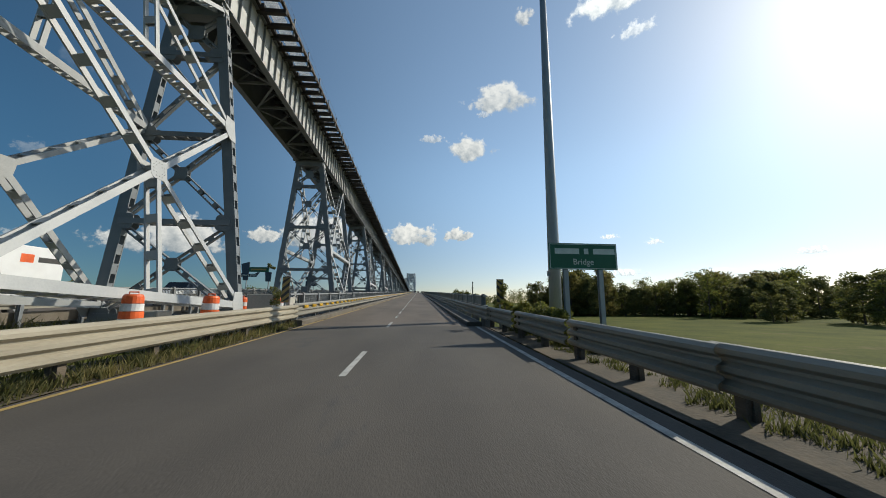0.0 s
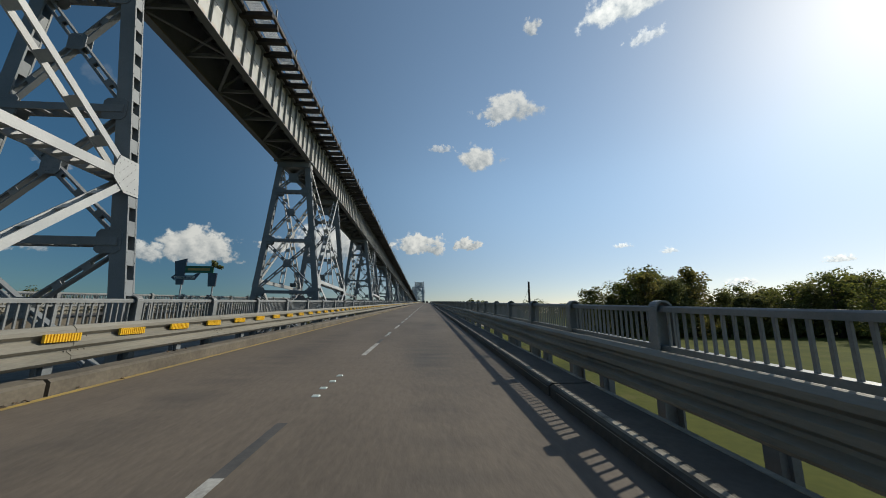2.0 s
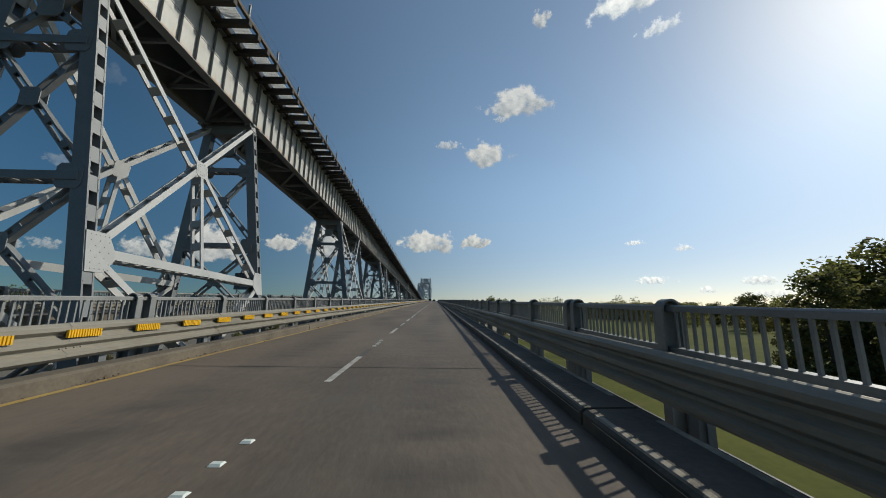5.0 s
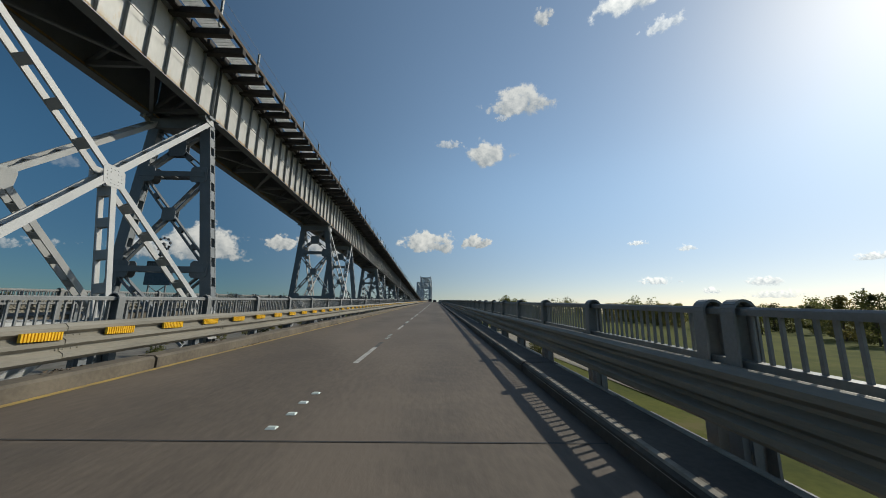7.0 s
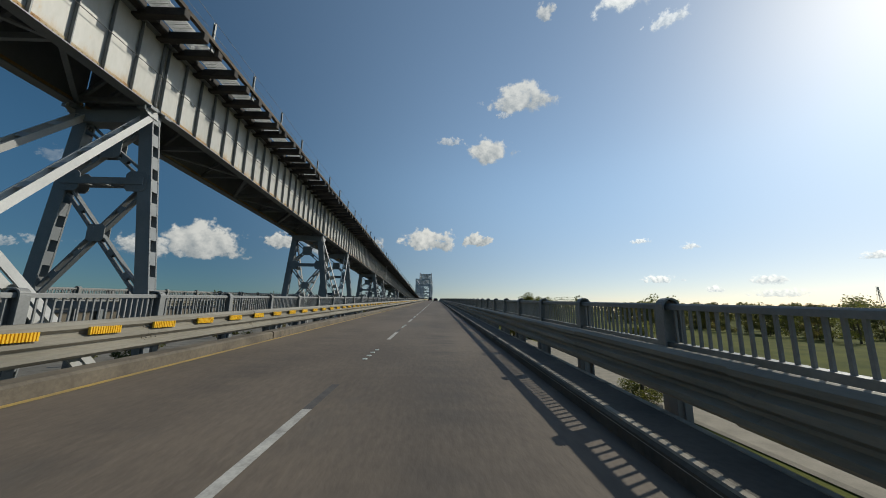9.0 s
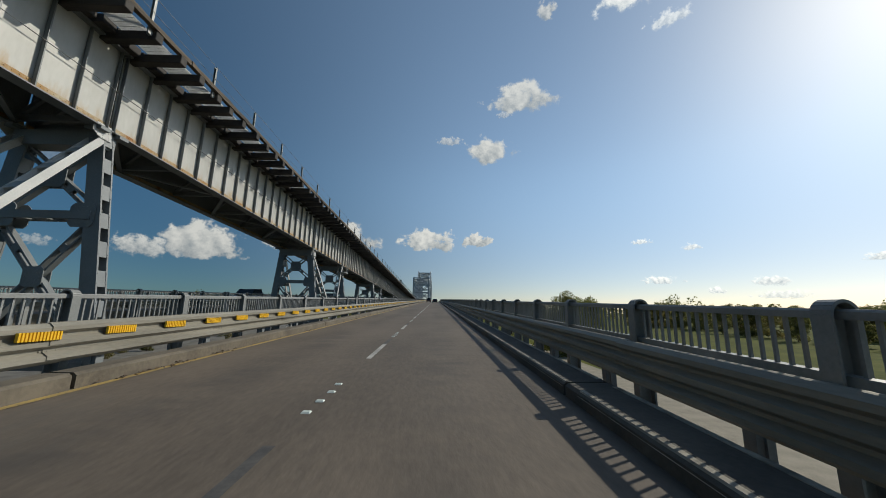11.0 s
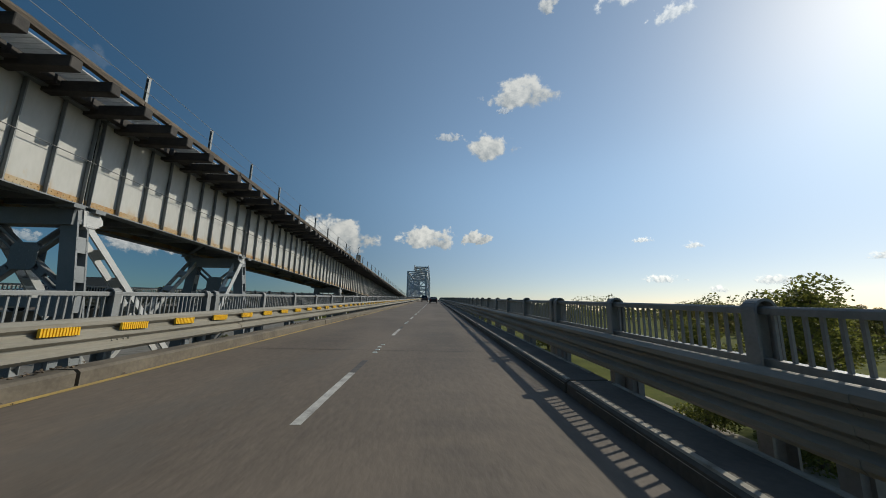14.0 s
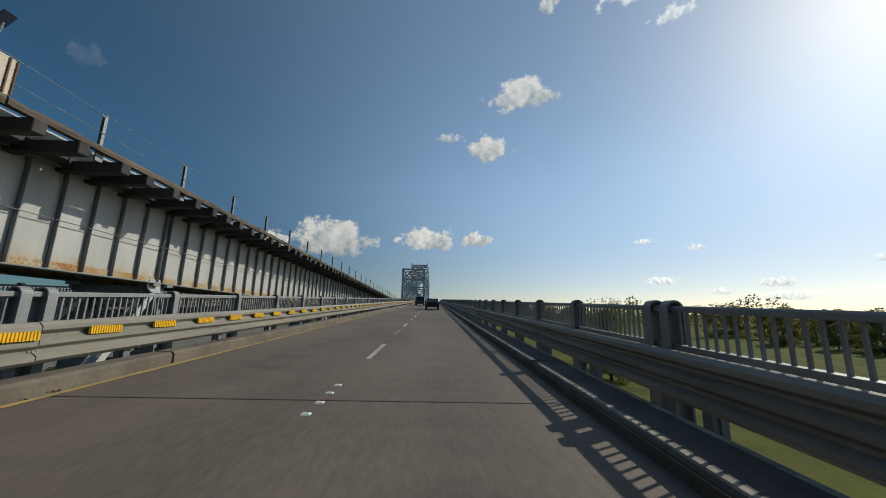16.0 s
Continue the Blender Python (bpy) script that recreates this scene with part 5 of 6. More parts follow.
def undergrowth():
    """Shrubs on the low ground between the two roadways."""
    rnd = random.Random(61)
    proto = thing("shrub", "dense dark shrub on the low ground beneath the bridge", "shrub", "shrubs below the bridge")
    bm = bmesh.new()
    centres = []
    for k in range(9):
        u = rnd.uniform(0, 6.28)
        tip = (math.cos(u) * rnd.uniform(0.3, 1.5), math.sin(u) * rnd.uniform(0.3, 1.5), rnd.uniform(0.6, 1.7))
        tube(bm, [(0, 0, -0.1), (tip[0] * 0.4, tip[1] * 0.4, tip[2] * 0.6), tip], [0.04, 0.03, 0.01], 5)
        centres.append((tip, 0.55))
    part("stem", bm, BARK, proto)
    part("leaves", clump_mesh("leaves", LEAF, centres, 1400, 0.11, 61), LEAF, proto)
    for k in range(24):
        x, y = rnd.uniform(-11.5, -7.6), 24 + k * 9.6 + rnd.uniform(-2, 2)
        m = pose(x, y, ground_z(x, y) - 0.02, 0, 0, rnd.uniform(0, 360))
        o = copy_thing(proto, m) if k else proto
        o.matrix_basis = m
        s = rnd.uniform(0.7, 1.15)
        o.scale = (s, s, s)


undergrowth()


# ---- vehicles ----
def wheel(parent, x, y, z, r, w):
    bm = bmesh.new()
    tube(bm, [(x - w / 2, y, z), (x - w / 2 + 0.03, y, z), (x + w / 2 - 0.03, y, z), (x + w / 2, y, z)], [r * 0.9, r, r, r * 0.9], 18)
    ty = part("wheel", bm, RUBBER, parent)
    bm = bmesh.new()
    tube(bm, [(x - w / 2 - 0.008, y, z), (x + w / 2 + 0.008, y, z)], [r * 0.58, r * 0.58], 14)
    part("rim", bm, POLE, ty, "grey metal rim")


def car(at, yaw, paint, label, profile, cabin, width, length, wheels, r=0.34, category="car"):
    """profile and cabin: side outlines as (y, z) pairs; width in metres."""
    c = thing("vehicle", label, category, at=at)
    bm = bmesh.new()
    hw = width / 2
    prism(bm, [(-hw, y, z) for y, z in profile], (0, 0, 0), (width, 0, 0))
    bmesh.ops.bevel(bm, geom=bm.edges[:], offset=0.05, segments=2, affect="EDGES")
    part("body", bm, paint, c)
    bm = bmesh.new()
    lo = min(z for y, z in cabin)
    top = max(z for y, z in cabin)
    k = [(hw - 0.06 - 0.14 * (z - lo) / (top - lo)) for y, z in cabin]
    a = [bm.verts.new((-w, y, z)) for w, (y, z) in zip(k, cabin)]
    b = [bm.verts.new((w, y, z)) for w, (y, z) in zip(k, cabin)]
    bm.faces.new(a[::-1])
    bm.faces.new(b)
    for i in range(len(cabin)):
        j = (i + 1) % len(cabin)
        bm.faces.new((a[i], a[j], b[j], b[i]))
    part("cabin_glass", bm, GLASS_DARK, c, "dark tinted windows")
    bm = bmesh.new()
    yr = [y for y, z in cabin if z == top]
    box(bm, -hw + 0.2, hw - 0.2, min(yr) - 0.03, max(yr) + 0.03, top - 0.03, top + 0.03)
    part("roof", bm, paint, c)
    for s in (-1, 1):
        for y in wheels:
            wheel(c, s * (hw - 0.12), y, r, r, 0.22)
        bm = bmesh.new()
        yb = min(y for y, z in profile)
        box(bm, s * (hw - 0.18) - 0.1, s * (hw - 0.18) + 0.1, yb - 0.012, yb + 0.03, 0.75, 0.98)
        part("tail_light", bm, RED, c, "red tail light")
        bm = bmesh.new()
        box(bm, s * (hw + 0.08) - 0.08, s * (hw + 0.08) + 0.08, 0.75, 0.87, 0.98, 1.12)
        part("mirror", bm, paint, c)
    bm = bmesh.new()
    box(bm, -hw + 0.06, hw - 0.06, yb - 0.05, yb + 0.02, 0.38, 0.58)
    part("bumper", bm, RUBBER, c)
    c.rotation_euler = (math.atan(0.03) * (1 if abs(yaw) < 90 else -1), 0, radians(yaw))
    return c


SEDAN = [(-2.3, 0.35), (2.3, 0.35), (2.35, 0.65), (2.1, 0.82), (1.0, 0.95), (-1.5, 1.0), (-2.3, 1.0)]
SEDAN_CAB = [(-1.75, 0.96), (1.05, 0.93), (0.35, 1.42), (-0.95, 1.46)]
SUV = [(-2.3, 0.4), (2.3, 0.4), (2.35, 0.85), (2.1, 1.02), (1.1, 1.12), (-2.25, 1.15), (-2.35, 0.8)]
SUV_CAB = [(-2.2, 1.12), (1.15, 1.1), (0.45, 1.72), (-1.95, 1.75)]
PICK = [(-2.8, 0.5), (2.7, 0.5), (2.75, 0.95), (2.5, 1.12), (1.3, 1.2), (-2.75, 1.2), (-2.85, 0.9)]
PICK_CAB = [(-1.0, 1.17), (1.4, 1.17), (0.7, 1.85), (-0.75, 1.88)]
car((-0.6, 288.5, road_z(288.5)), 0, CAR_DARK, "dark sedan driving ahead in the slow lane", SEDAN, SEDAN_CAB, 1.85, 4.6, (-1.4, 1.45))
car((-3.4, 316.0, road_z(316)), 0, CAR_BROWN, "dark pickup truck driving ahead in the passing lane", PICK, PICK_CAB, 1.95, 5.6, (-1.7, 1.8), 0.38, "pickup truck")
car((-20.2, 28.0, far_road_z(28)), 180, CAR_WHITE, "white pickup truck on the opposite roadway", PICK, PICK_CAB, 1.95, 5.6, (-1.7, 1.8), 0.38, "pickup truck")
car((-20.2, 201.4, far_road_z(201.4)), 180, CAR_WHITE, "white crew-cab pickup truck on the opposite roadway", PICK, PICK_CAB, 1.95, 5.6, (-1.7, 1.8), 0.38, "pickup truck")
car((-20.4, 229.0, far_road_z(229)), 180, CAR_DARK, "dark pickup truck on the opposite roadway", PICK, PICK_CAB, 1.95, 5.6, (-1.7, 1.8), 0.38, "pickup truck")


def box_truck():
    x, y = -20.4, 12.1
    zb = far_road_z(y)
    t = thing("box_truck", "white rental box truck with orange-red mark on the opposite roadway", "truck", at=(x, y, zb))
    bm = bmesh.new()
    box(bm, -1.2, 1.2, -2.4, 5.0, 0.95, 3.35)
    bmesh.ops.bevel(bm, geom=bm.edges[:], offset=0.04, segments=1, affect="EDGES")
    cargo = part("cargo_box", bm, CAR_WHITE, t, "white cargo box")
    bm = bmesh.new()
    box(bm, 1.203, 1.207, 3.0, 3.55, 2.55, 2.95)
    part("mark", bm, ORANGE, cargo, "orange-red square mark")
    bm = bmesh.new()
    box(bm, 1.203, 1.207, 3.75, 4.85, 2.6, 2.85)
    part("lettering_bar", bm, BLACK_PAINT, cargo)
    bm = bmesh.new()
    prism(bm, [(-1.1, -2.45, 0.5), (-1.1, -4.3, 0.5), (-1.1, -4.35, 1.2), (-1.1, -3.6, 1.45), (-1.1, -3.1, 2.25), (-1.1, -2.45, 2.3)][::-1], (0, 0, 0), (2.2, 0, 0))
    part("cab", bm, CAR_WHITE, t)
    bm = bmesh.new()
    box(bm, -0.5, 0.5, -4.2, 4.9, 0.55, 0.9)
    part("chassis", bm, RUBBER, t)
    for s in (-1, 1):
        for wy in (-3.4, 3.4):
            wheel(t, s * 0.98, wy, 0.45, 0.45, 0.3)


box_truck()


# ---- things on the trestle and beyond it ----
def trackside_cabinet():
    y = 247.5
    z = rail_z(y) + GD + 0.33
    x = CX + 2.93
    c = thing("trackside_cabinet", "rusty tan equipment cabinet with solar panel on the walkway edge", "cabinet")
    bm = bmesh.new()
    box(bm, x - 0.3, x + 0.12, y - 0.19, y + 0.19, z, z + 0.8)
    bmesh.ops.bevel(bm, geom=bm.edges[:], offset=0.02, segments=1, affect="EDGES")
    part("body", bm, BOX_TAN, c)
    for d in (-0.185, 0.06, 0.185):
        bm = bmesh.new()
        box(bm, x + 0.122, x + 0.15, y + d - 0.012, y + d + 0.012, z + 0.03, z + 0.78)
        part("rib", bm, RUST_BROWN, c)
    bm = bmesh.new()
    tube(bm, [(x - 0.1, y - 0.1, z + 0.74), (x - 0.1, y - 0.02, z + 1.5)], 0.018, 6)
    part("mast", bm, STEEL, c)
    bm = bmesh.new()
    p = Vector((x - 0.1, y - 0.02, z + 1.6))
    bar(bm, p + Vector((-0.1, 0, -0.12)), p + Vector((0.1, 0, 0.12)), 0.24, 0.03, (-0.6, -0.2, 0.7))
    part("solar_panel", bm, PANEL_BLUE, c, "small dark solar panel")
    # braced post beside it
    y = 243.0
    z = rail_z(y) + GD + 0.11
    b = thing("braced_post", "steel post with two raking braces on the walkway", "post")
    bm = bmesh.new()
    bar(bm, (x + 0.02, y + 0.12, z), (x + 0.02, y + 0.12, z + 1.2), 0.07, 0.05, (1, 0, 0))
    part("post", bm, STEEL_LIGHT, b)
    for d in (-0.95, 0.95):
        bm = bmesh.new()
        bar(bm, (x + 0.02, y + 0.12, z + 0.95), (x - (0.5 if d < 0 else 0), y + d, z + 0.06), 0.07, 0.04, (1, 0, 0))
        part("brace", bm, STEEL_LIGHT, b)


def inspection_ladder():
    y = 201.3
    l = thing("inspection_ladder", "white steel ladder cage on the girder side", "ladder")
    z0, z1 = rail_z(y) - 0.75, rail_z(y) + GD + 0.25
    for d in (-0.28, 0.28):
        bm = bmesh.new()
        tube(bm, [(CX + 1.95, y + d, z0), (CX + 1.95, y + d, z1)], 0.025, 6)
        part("stile", bm, STEEL_LIGHT, l)
    for k in range(12):
        bm = bmesh.new()
        z = z0 + 0.1 + k * 0.3
        tube(bm, [(CX + 1.95, y - 0.28, z), (CX + 1.95, y + 0.28, z)], 0.014, 5)
        part("rung", bm, STEEL_LIGHT, l)
    bm = bmesh.new()
    box(bm, CX + 1.3, CX + 1.98, y - 1.1, y + 0.3, z0 - 0.03, z0 + 0.02)
    part("step", bm, STEEL_LIGHT, l)


def truck_stop_sign():
    y, dz = 104.9, 0.03 * 104.9
    s = thing("truck_stop_sign", "dark blue roadside truck stop sign with arrow on two poles", "road sign")
    for x in (-53.4, -46.8):
        bm = bmesh.new()
        tube(bm, [(x, y + 0.25, -2.7), (x, y + 0.25, dz + 5.5)], 0.16, 10)
        part("pole", bm, POLE, s)
    bm = bmesh.new()
    prism(bm, [(-54.3, y, dz + 4.3), (-52.9, y, dz + 4.3), (-52.7, y, dz + 10.0), (-55.2, y, dz + 9.3)], (0, -0.15, 0), (0, 0.15, 0))
    part("tall_panel", bm, PANEL_BLUE, s, "dark blue tall panel")
    bm = bmesh.new()
    box(bm, -52.75, -46.9, y - 0.15, y + 0.15, dz + 6.9, dz + 8.4)
    cross = part("name_panel", bm, SIGN_GREEN, s, "green name panel")
    bm = bmesh.new()
    box(bm, -52.2, -47.6, y - 0.19, y - 0.152, dz + 7.4, dz + 7.9)
    part("lettering_bar", bm, YELLOW_LINE, cross)
    bm = bmesh.new()
    prism(bm, [(-47.6, y, dz + 4.0), (-46.1, y, dz + 4.0), (-46.0, y, dz + 6.9), (-47.9, y, dz + 6.9)], (0, -0.15, 0), (0, 0.15, 0))
    part("short_panel", bm, PANEL_BLUE, s, "dark panel with faded red lettering")
    bm = bmesh.new()
    prism(bm, [(-55.4, y, dz + 5.85), (-54.6, y, dz + 5.2), (-54.6, y, dz + 5.35), (-50.4, y, dz + 5.35), (-49.4, y, dz + 6.8), (-50.1, y, dz + 6.8), (-50.8, y, dz + 6.3), (-54.6, y, dz + 6.3), (-54.6, y, dz + 6.5)], (0, -0.32, 0), (0, -0.17, 0))
    arrow = part("arrow", bm, PANEL_BLUE, s, "dark arrow panel")
    o = part("lettering", text_mesh("TRUCK STOP", 0.75, "lettering", SIGN_WHITE), SIGN_WHITE, arrow, "white words TRUCK STOP")
    o.matrix_local = pose(-52.6, y - 0.34, dz + 5.83, 90, 0, 0)
    part("ornament", clump_mesh("ornament", LEAF, [((-46.5, y, dz + 8.6), 0.8), ((-45.6, y, dz + 8.2), 0.6), ((-46.9, y, dz + 9.2), 0.6)], 260, 0.25, 77), LEAF, s, "dark tufted ornament")


def led_billboard():
    x0, x1, y, dz = -58.9, -53.9, 176.0, 5.28
    b = thing("billboard", "dark twin-panel electronic billboard on steel columns", "billboard")
    for x in (x0 + 0.8, x1 - 0.8):
        bm = bmesh.new()
        tube(bm, [(x, y, -2.7), (x, y, dz + 6.9)], 0.16, 10)
        part("column", bm, STEEL, b)
    bm = bmesh.new()
    box(bm, x0, x1, y - 0.3, y + 0.3, dz + 6.75, dz + 8.35)
    up = part("upper_panel", bm, BLACK_PAINT, b, "dark display panel")
    for k in range(9):
        bm = bmesh.new()
        box(bm, x0 + 0.3 + k * 0.48, x0 + 0.58 + k * 0.48, y - 0.34, y - 0.305, dz + 7.1, dz + 7.95)
        part("letter_bar", bm, STEEL_DARK, up)
    bm = bmesh.new()
    box(bm, x0 + 0.2, x1 + 0.4, y - 0.6, y - 0.2, dz + 3.5, dz + 6.15)
    part("lower_panel", bm, PANEL_BLUE, b, "dark framed panel")
    for d in (0, 1):
        bm = bmesh.new()
        bar(bm, (x0 + 0.8, y, dz + (1.0 if d else 3.4)), (x1 - 0.8, y, dz + (3.4 if d else 1.0)), 0.12, 0.1, (0, 1, 0))
        part("cross_brace", bm, STEEL, b)


trackside_cabinet()
inspection_ladder()
truck_stop_sign()
led_billboard()


def roof_statue():
    """A plain dark figure with raised arms under an arc of balls, on top of the billboard."""
    x, y, z = -56.4, 176.0, 0.03 * 176 + 8.35
    bm = bmesh.new()
    for s in (-1, 1):
        tube(bm, [(x + s * 0.75, y, z), (x + s * 0.8, y, z + 0.5), (x + s * 0.35, y, z + 1.5)], [0.42, 0.26, 0.34], 8)
        tube(bm, [(x + s * 0.4, y, z + 2.7), (x + s * 0.95, y, z + 2.5), (x + s * 1.15, y, z + 3.3)], [0.3, 0.22, 0.3], 8)
    tube(bm, [(x, y, z + 1.2), (x, y, z + 2.0), (x, y, z + 2.9), (x, y, z + 3.1)], [0.55, 0.5, 0.6, 0.25], 10)
    tube(bm, [(x, y, z + 3.0), (x, y, z + 3.3), (x, y, z + 3.75), (x, y, z + 3.95)], [0.25, 0.42, 0.4, 0.12], 10)
    for k in range(5):
        u = math.pi * (0.08 + 0.21 * k)
        c = Vector((x + math.cos(u) * 1.3, y, z + 3.6 + math.sin(u) * 1.3))
        bmesh.ops.create_uvsphere(bm, u_segments=10, v_segments=6, radius=0.27, matrix=Matrix.Translation(c))
    tube(bm, [(x + math.cos(math.pi * k / 12) * 1.3, y + 0.1, z + 3.5 + math.sin(math.pi * k / 12) * 1.38) for k in range(13)], 0.05, 5)
    solid("statue", bm, STEEL_DARK, "dark plain figure with raised arms and an arc of balls", "statue")


roof_statue()


def transmission_tower():
    """A tall lattice tower far off over the woods."""
    x, y, h = 1290.0, 1090.0, 92.0
    t = thing("transmission_tower", "tall grey lattice transmission tower far beyond the woods", "pylon")

    def half(k):
        return 9.0 * (1 - k) ** 1.4 + 1.1
    for sx in (-1, 1):
        for sy in (-1, 1):
            bm = bmesh.new()
            levels = [i / 8 for i in range(9)]
            for a, b in zip(levels, levels[1:]):
                bar(bm, (x + sx * half(a), y + sy * half(a), a * h - 2.6), (x + sx * half(b), y + sy * half(b), b * h - 2.6), 0.7, 0.7, (0, 1, 0))
            part("leg", bm, STEEL, t)
    for i in range(8):
        a, b = i / 8, (i + 1) / 8
        for s in (-1, 1):
            bm = bmesh.new()
            bar(bm, (x - s * half(a), y - half(a), a * h - 2.6), (x + s * half(b), y - half(b), b * h - 2.6), 0.45, 0.45, (0, 1, 0))
            part("brace", bm, STEEL, t)
    for k, w in ((0.72, 10), (0.84, 8.5), (0.96, 7)):
        bm = bmesh.new()
        bar(bm, (x - w, y, k * h), (x + w, y, k * h), 0.8, 0.7, (0, 1, 0))
        part("crossarm", bm, STEEL, t)


transmission_tower()

# ---- raised markers, joints and debris on the deck ----
def deck_markers():
    bm = bmesh.new()
    box(bm, -0.055, 0.055, -0.05, 0.05, 0.0, 0.018)
    for v in bm.verts:
        if v.co.z > 0.01:
            v.co.x *= 0.8
            v.co.y *= 0.5
    me = mesh_of(bm, "raised_marker", SIGN_WHITE)
    for y in (d - 3.75 for d in MARKERS):
        if DECK0 + 3 < y < 300:
            for k in range(4):
                o = tagged(new("raised_marker", me), "small white raised pavement marker", "road marker", "pavement markers")
                o.location = (-1.86 + random.uniform(-0.02, 0.02), y + k * 0.45, road_z(y + k * 0.45) + 0.002)
    for y in JOINTS[1:12]:
        bm = bmesh.new()
        for x0, x1 in ((-5.58, 2.3),):
            v = [bm.verts.new((x, yy, road_z(yy) + 0.005)) for x, yy in ((x0, y), (x1, y), (x1, y + 0.028), (x0, y + 0.028))]
            bm.faces.new(v)
        solid("expansion_joint", bm, DARK, "dark expansion joint across the roadway", "joint", kind="structure")


def gutter_debris():
    """Dead leaves, grit and scraps along the foot of the left curb."""
    rnd = random.Random(44)
    verts, faces = [], []
    heaps = [(rnd.choice((-5.55, -5.8)) + rnd.uniform(-0.08, 0.05), rnd.uniform(14, 300)) for _ in range(150)]
    for hx, hy in heaps:
        top = 0.235 if hx < -5.65 else 0.004
        for _ in range(rnd.randint(6, 22)):
            x, y = hx + rnd.gauss(0, 0.05), hy + rnd.gauss(0, 0.28)
            z = road_z(y) + top + rnd.uniform(0, 0.03)
            s = rnd.uniform(0.012, 0.045)
            a = rnd.uniform(0, 6.28)
            k = len(verts)
            verts += [(x + math.cos(a) * s, y + math.sin(a) * s, z), (x - math.sin(a) * s, y + math.cos(a) * s, z + s * 0.5), (x - math.cos(a) * s, y - math.sin(a) * s, z), (x, y, z + s * 0.7)]
            faces += [(k, k + 1, k + 3), (k + 1, k + 2, k + 3), (k + 2, k, k + 3)]
    me = bpy.data.meshes.new("gutter_debris")
    me.from_pydata(verts, [], faces)
    me.materials.append(DEBRIS)
    tagged(new("gutter_debris", me), "dead leaves and grit along the curb", "debris", kind="stuff")


deck_markers()
gutter_debris()


# ---- clouds: far backdrop ----
def cloud_material(seed, aspect, glow, thin):
    """Fair-weather cumulus: billowing lit heads over a flatter grey base, with frayed edges; thin ones stay see-through."""
    m = bpy.data.materials.new("cloud")
    m.use_nodes = True
    n, l = m.node_tree.nodes, m.node_tree.links
    n.clear()

    def math_node(op, a, b, clamp=False):
        k = n.new("ShaderNodeMath")
        k.operation, k.use_clamp = op, clamp
        for socket, v in zip(k.inputs, (a, b)):
            if isinstance(v, (int, float)):
                socket.default_value = v
            else:
                l.new(v, socket)
        return k.outputs[0]

    def ramp(v, a, b, c, d):
        k = n.new("ShaderNodeMapRange")
        k.interpolation_type = "SMOOTHSTEP"
        for name, x in (("From Min", a), ("From Max", b), ("To Min", c), ("To Max", d)):
            k.inputs[name].default_value = x
        l.new(v, k.inputs["Value"])
        return k.outputs["Result"]

    def fbm(scale, shift, rough):
        mp = n.new("ShaderNodeMapping")
        mp.inputs["Location"].default_value = (seed * 3.7 + shift, seed * 1.3, seed * 0.9)
        mp.inputs["Scale"].default_value = (aspect, 1, 1)
        l.new(tc.outputs["Object"], mp.inputs["Vector"])
        k = n.new("ShaderNodeTexNoise")
        k.inputs["Scale"].default_value, k.inputs["Detail"].default_value, k.inputs["Roughness"].default_value = scale, 9, rough
        l.new(mp.outputs["Vector"], k.inputs["Vector"])
        return k.outputs["Fac"]

    tc = n.new("ShaderNodeTexCoord")
    sep = n.new("ShaderNodeSeparateXYZ")
    l.new(tc.outputs["Object"], sep.inputs["Vector"])
    x, y = sep.outputs["X"], sep.outputs["Y"]
    body = fbm(2.1, 0.0, 0.6)
    lit = fbm(2.1, -0.16, 0.6)
    # envelope: round above, cut off flat below
    below = math_node("MULTIPLY", math_node("MINIMUM", math_node("ADD", y, 0.15), 0.0), 1.7)
    up = math_node("MAXIMUM", math_node("ADD", y, 0.15), 0.0)
    r2 = math_node("ADD", math_node("MULTIPLY", x, x), math_node("ADD", math_node("MULTIPLY", below, below), math_node("MULTIPLY", up, up)))
    env = math_node("SUBTRACT", 0.36, math_node("MULTIPLY", math_node("SQRT", r2, 0.0), 0.66))
    dens = math_node("ADD", body, env)
    alpha = math_node("MULTIPLY", ramp(dens, 0.47, 0.66 if thin < 1 else 0.60, 0.0, 1.0), thin)
    relief = math_node("MULTIPLY", math_node("SUBTRACT", body, lit), 2.6)
    tone = math_node("ADD", math_node("ADD", relief, math_node("MULTIPLY", y, 0.95)), 0.62, True)
    mx = n.new("ShaderNodeMix")
    mx.data_type = "RGBA"
    mx.inputs["A"].default_value, mx.inputs["B"].default_value = tuple(glow * c for c in (0.42, 0.47, 0.52)) + (1,), tuple(glow * c for c in (0.97, 0.965, 0.95)) + (1,)
    l.new(tone, mx.inputs["Factor"])
    em = n.new("ShaderNodeEmission")
    l.new(mx.outputs["Result"], em.inputs["Color"])
    tr = n.new("ShaderNodeBsdfTransparent")
    ms = n.new("ShaderNodeMixShader")
    out = n.new("ShaderNodeOutputMaterial")
    l.new(alpha, ms.inputs[0])
    l.new(tr.outputs[0], ms.inputs[1])
    l.new(em.outputs[0], ms.inputs[2])
    l.new(ms.outputs[0], out.inputs["Surface"])
    return m


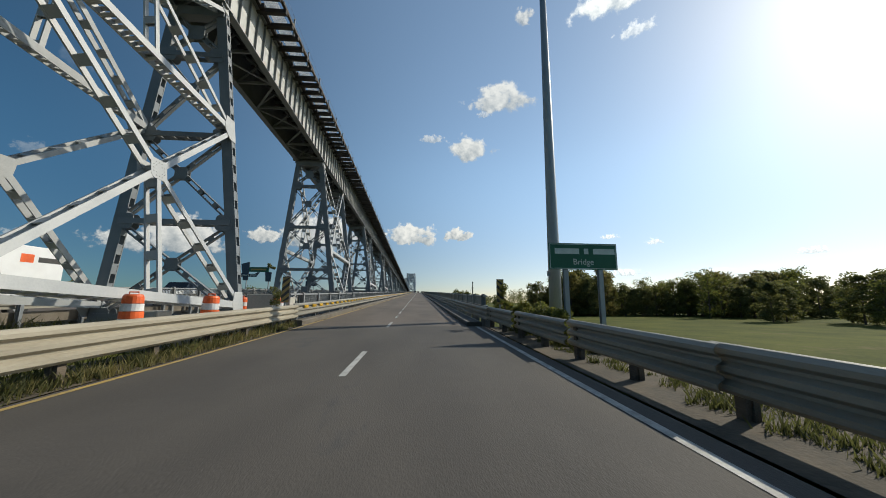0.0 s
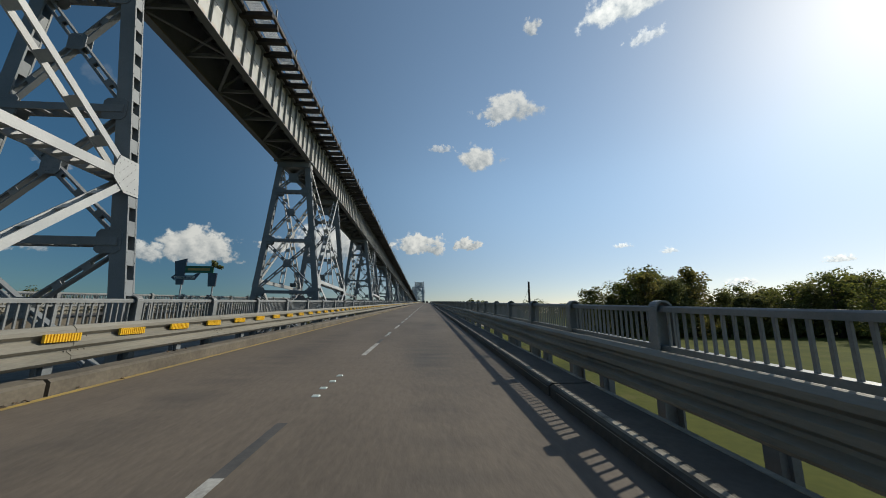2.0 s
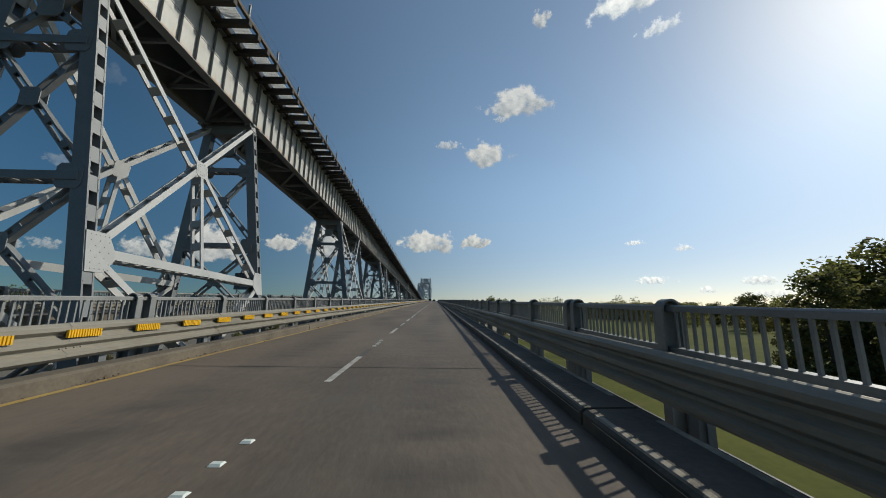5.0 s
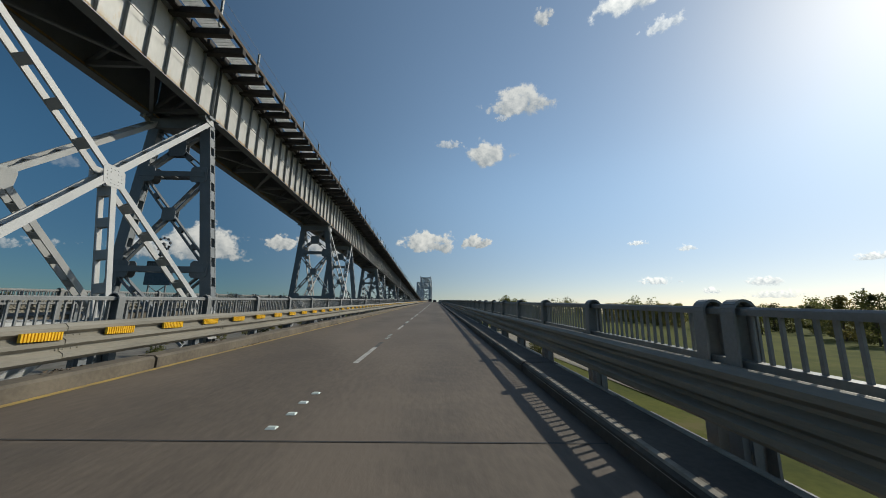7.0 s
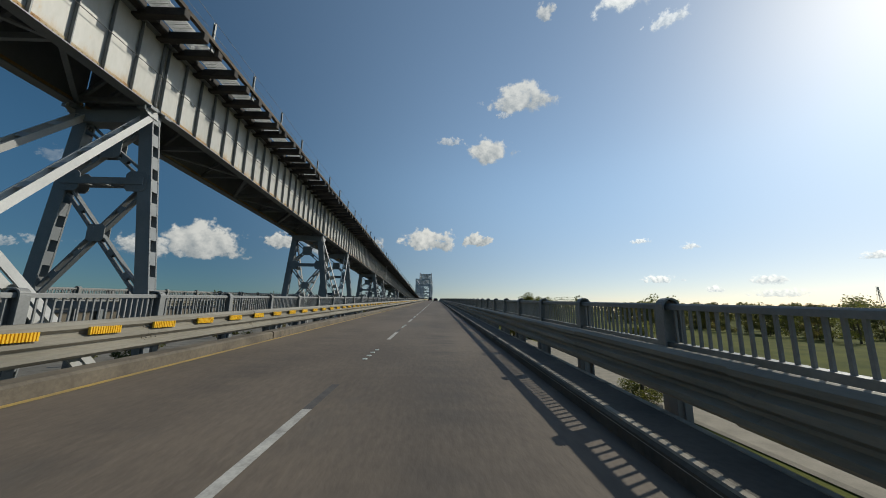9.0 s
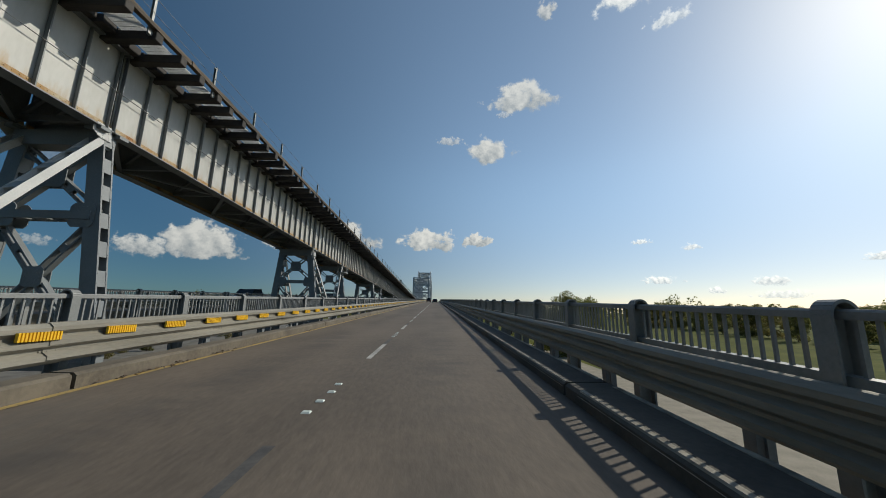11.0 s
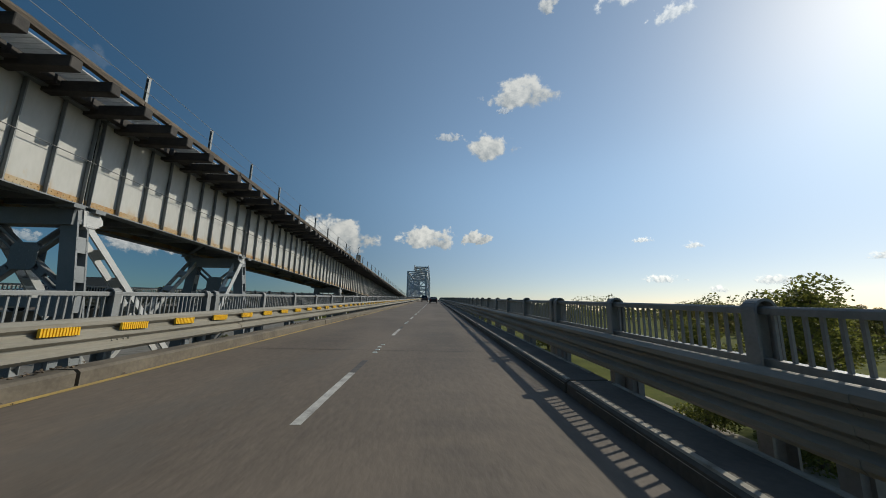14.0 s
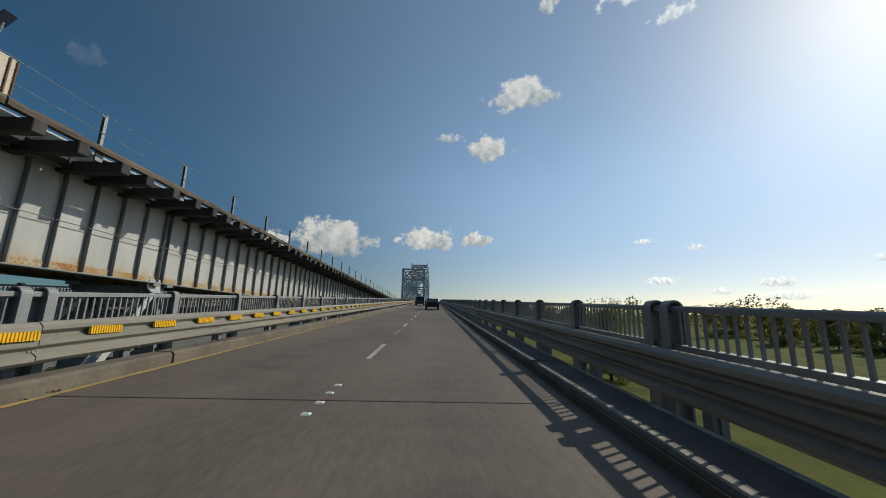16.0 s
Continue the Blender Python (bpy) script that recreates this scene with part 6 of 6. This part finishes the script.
# azimuth, elevation, width and height in degrees, thickness
CLOUDS = [(15.1, 33.8, 10.5, 6.0, 0.9), (9.4, 26.7, 7.4, 6.0, 0.95), (2.1, 28.0, 4.6, 1.8, 0.6), (-1.2, 11.7, 9.8, 5.6, 1.0), (6.7, 11.8, 6.0, 3.2, 1.0),
          (-34.0, 9.0, 12.0, 7.2, 1.0), (-41.0, 7.6, 9.5, 3.8, 0.9), (-49.7, 6.8, 3.2, 1.7, 0.5), (-49.7, 16.3, 3.4, 2.4, 0.22), (32.0, 10.4, 3.0, 1.1, 0.8),
          (38.0, 9.2, 2.2, 1.5, 0.8), (34.0, 4.7, 5.4, 1.6, 0.9), (45.5, 4.3, 4.4, 1.8, 0.9), (40.2, 3.2, 2.2, 1.4, 0.9), (54.1, 6.4, 3.4, 1.4, 0.9),
          (46.2, 2.6, 6.0, 1.5, 0.7), (37.0, 43.5, 14.0, 6.5, 0.95), (20.0, 44.1, 3.0, 3.0, 0.8), (-16.6, 11.2, 13.6, 8.0, 1.0), (-48.1, 27.4, 3.0, 4.2, 0.08),
          (38.5, 38.6, 5.0, 2.8, 0.6), (-25.1, 10.0, 5.5, 3.6, 1.0), (-52.5, 6.4, 3.4, 1.5, 0.5), (11.9, 31.6, 2.4, 1.4, 0.5)]
for i, (a, e, w, h, thin) in enumerate(CLOUDS):
    d = 4000.0
    a, e = radians(a), radians(e)
    c = Vector((math.sin(a) * math.cos(e), math.cos(a) * math.cos(e), math.sin(e))) * d + Vector((0, 120, 5))
    bm = bmesh.new()
    bm.faces.new([bm.verts.new(p) for p in ((-1, -1, 0), (1, -1, 0), (1, 1, 0), (-1, 1, 0))])
    o = solid("cloud", bm, cloud_material(i + 1, w / h, 0.82 if a < -0.1 else 0.95 if a < 0.4 else 1.5, thin), "white fair-weather cumulus cloud", "cloud", "clouds", kind="structure")
    m = look(c, (0, 120, 5))
    o.matrix_world = m @ Matrix.Diagonal((d * math.tan(radians(w * 0.80)), d * math.tan(radians(h * 0.80)), 1, 1))
    o.visible_shadow = False
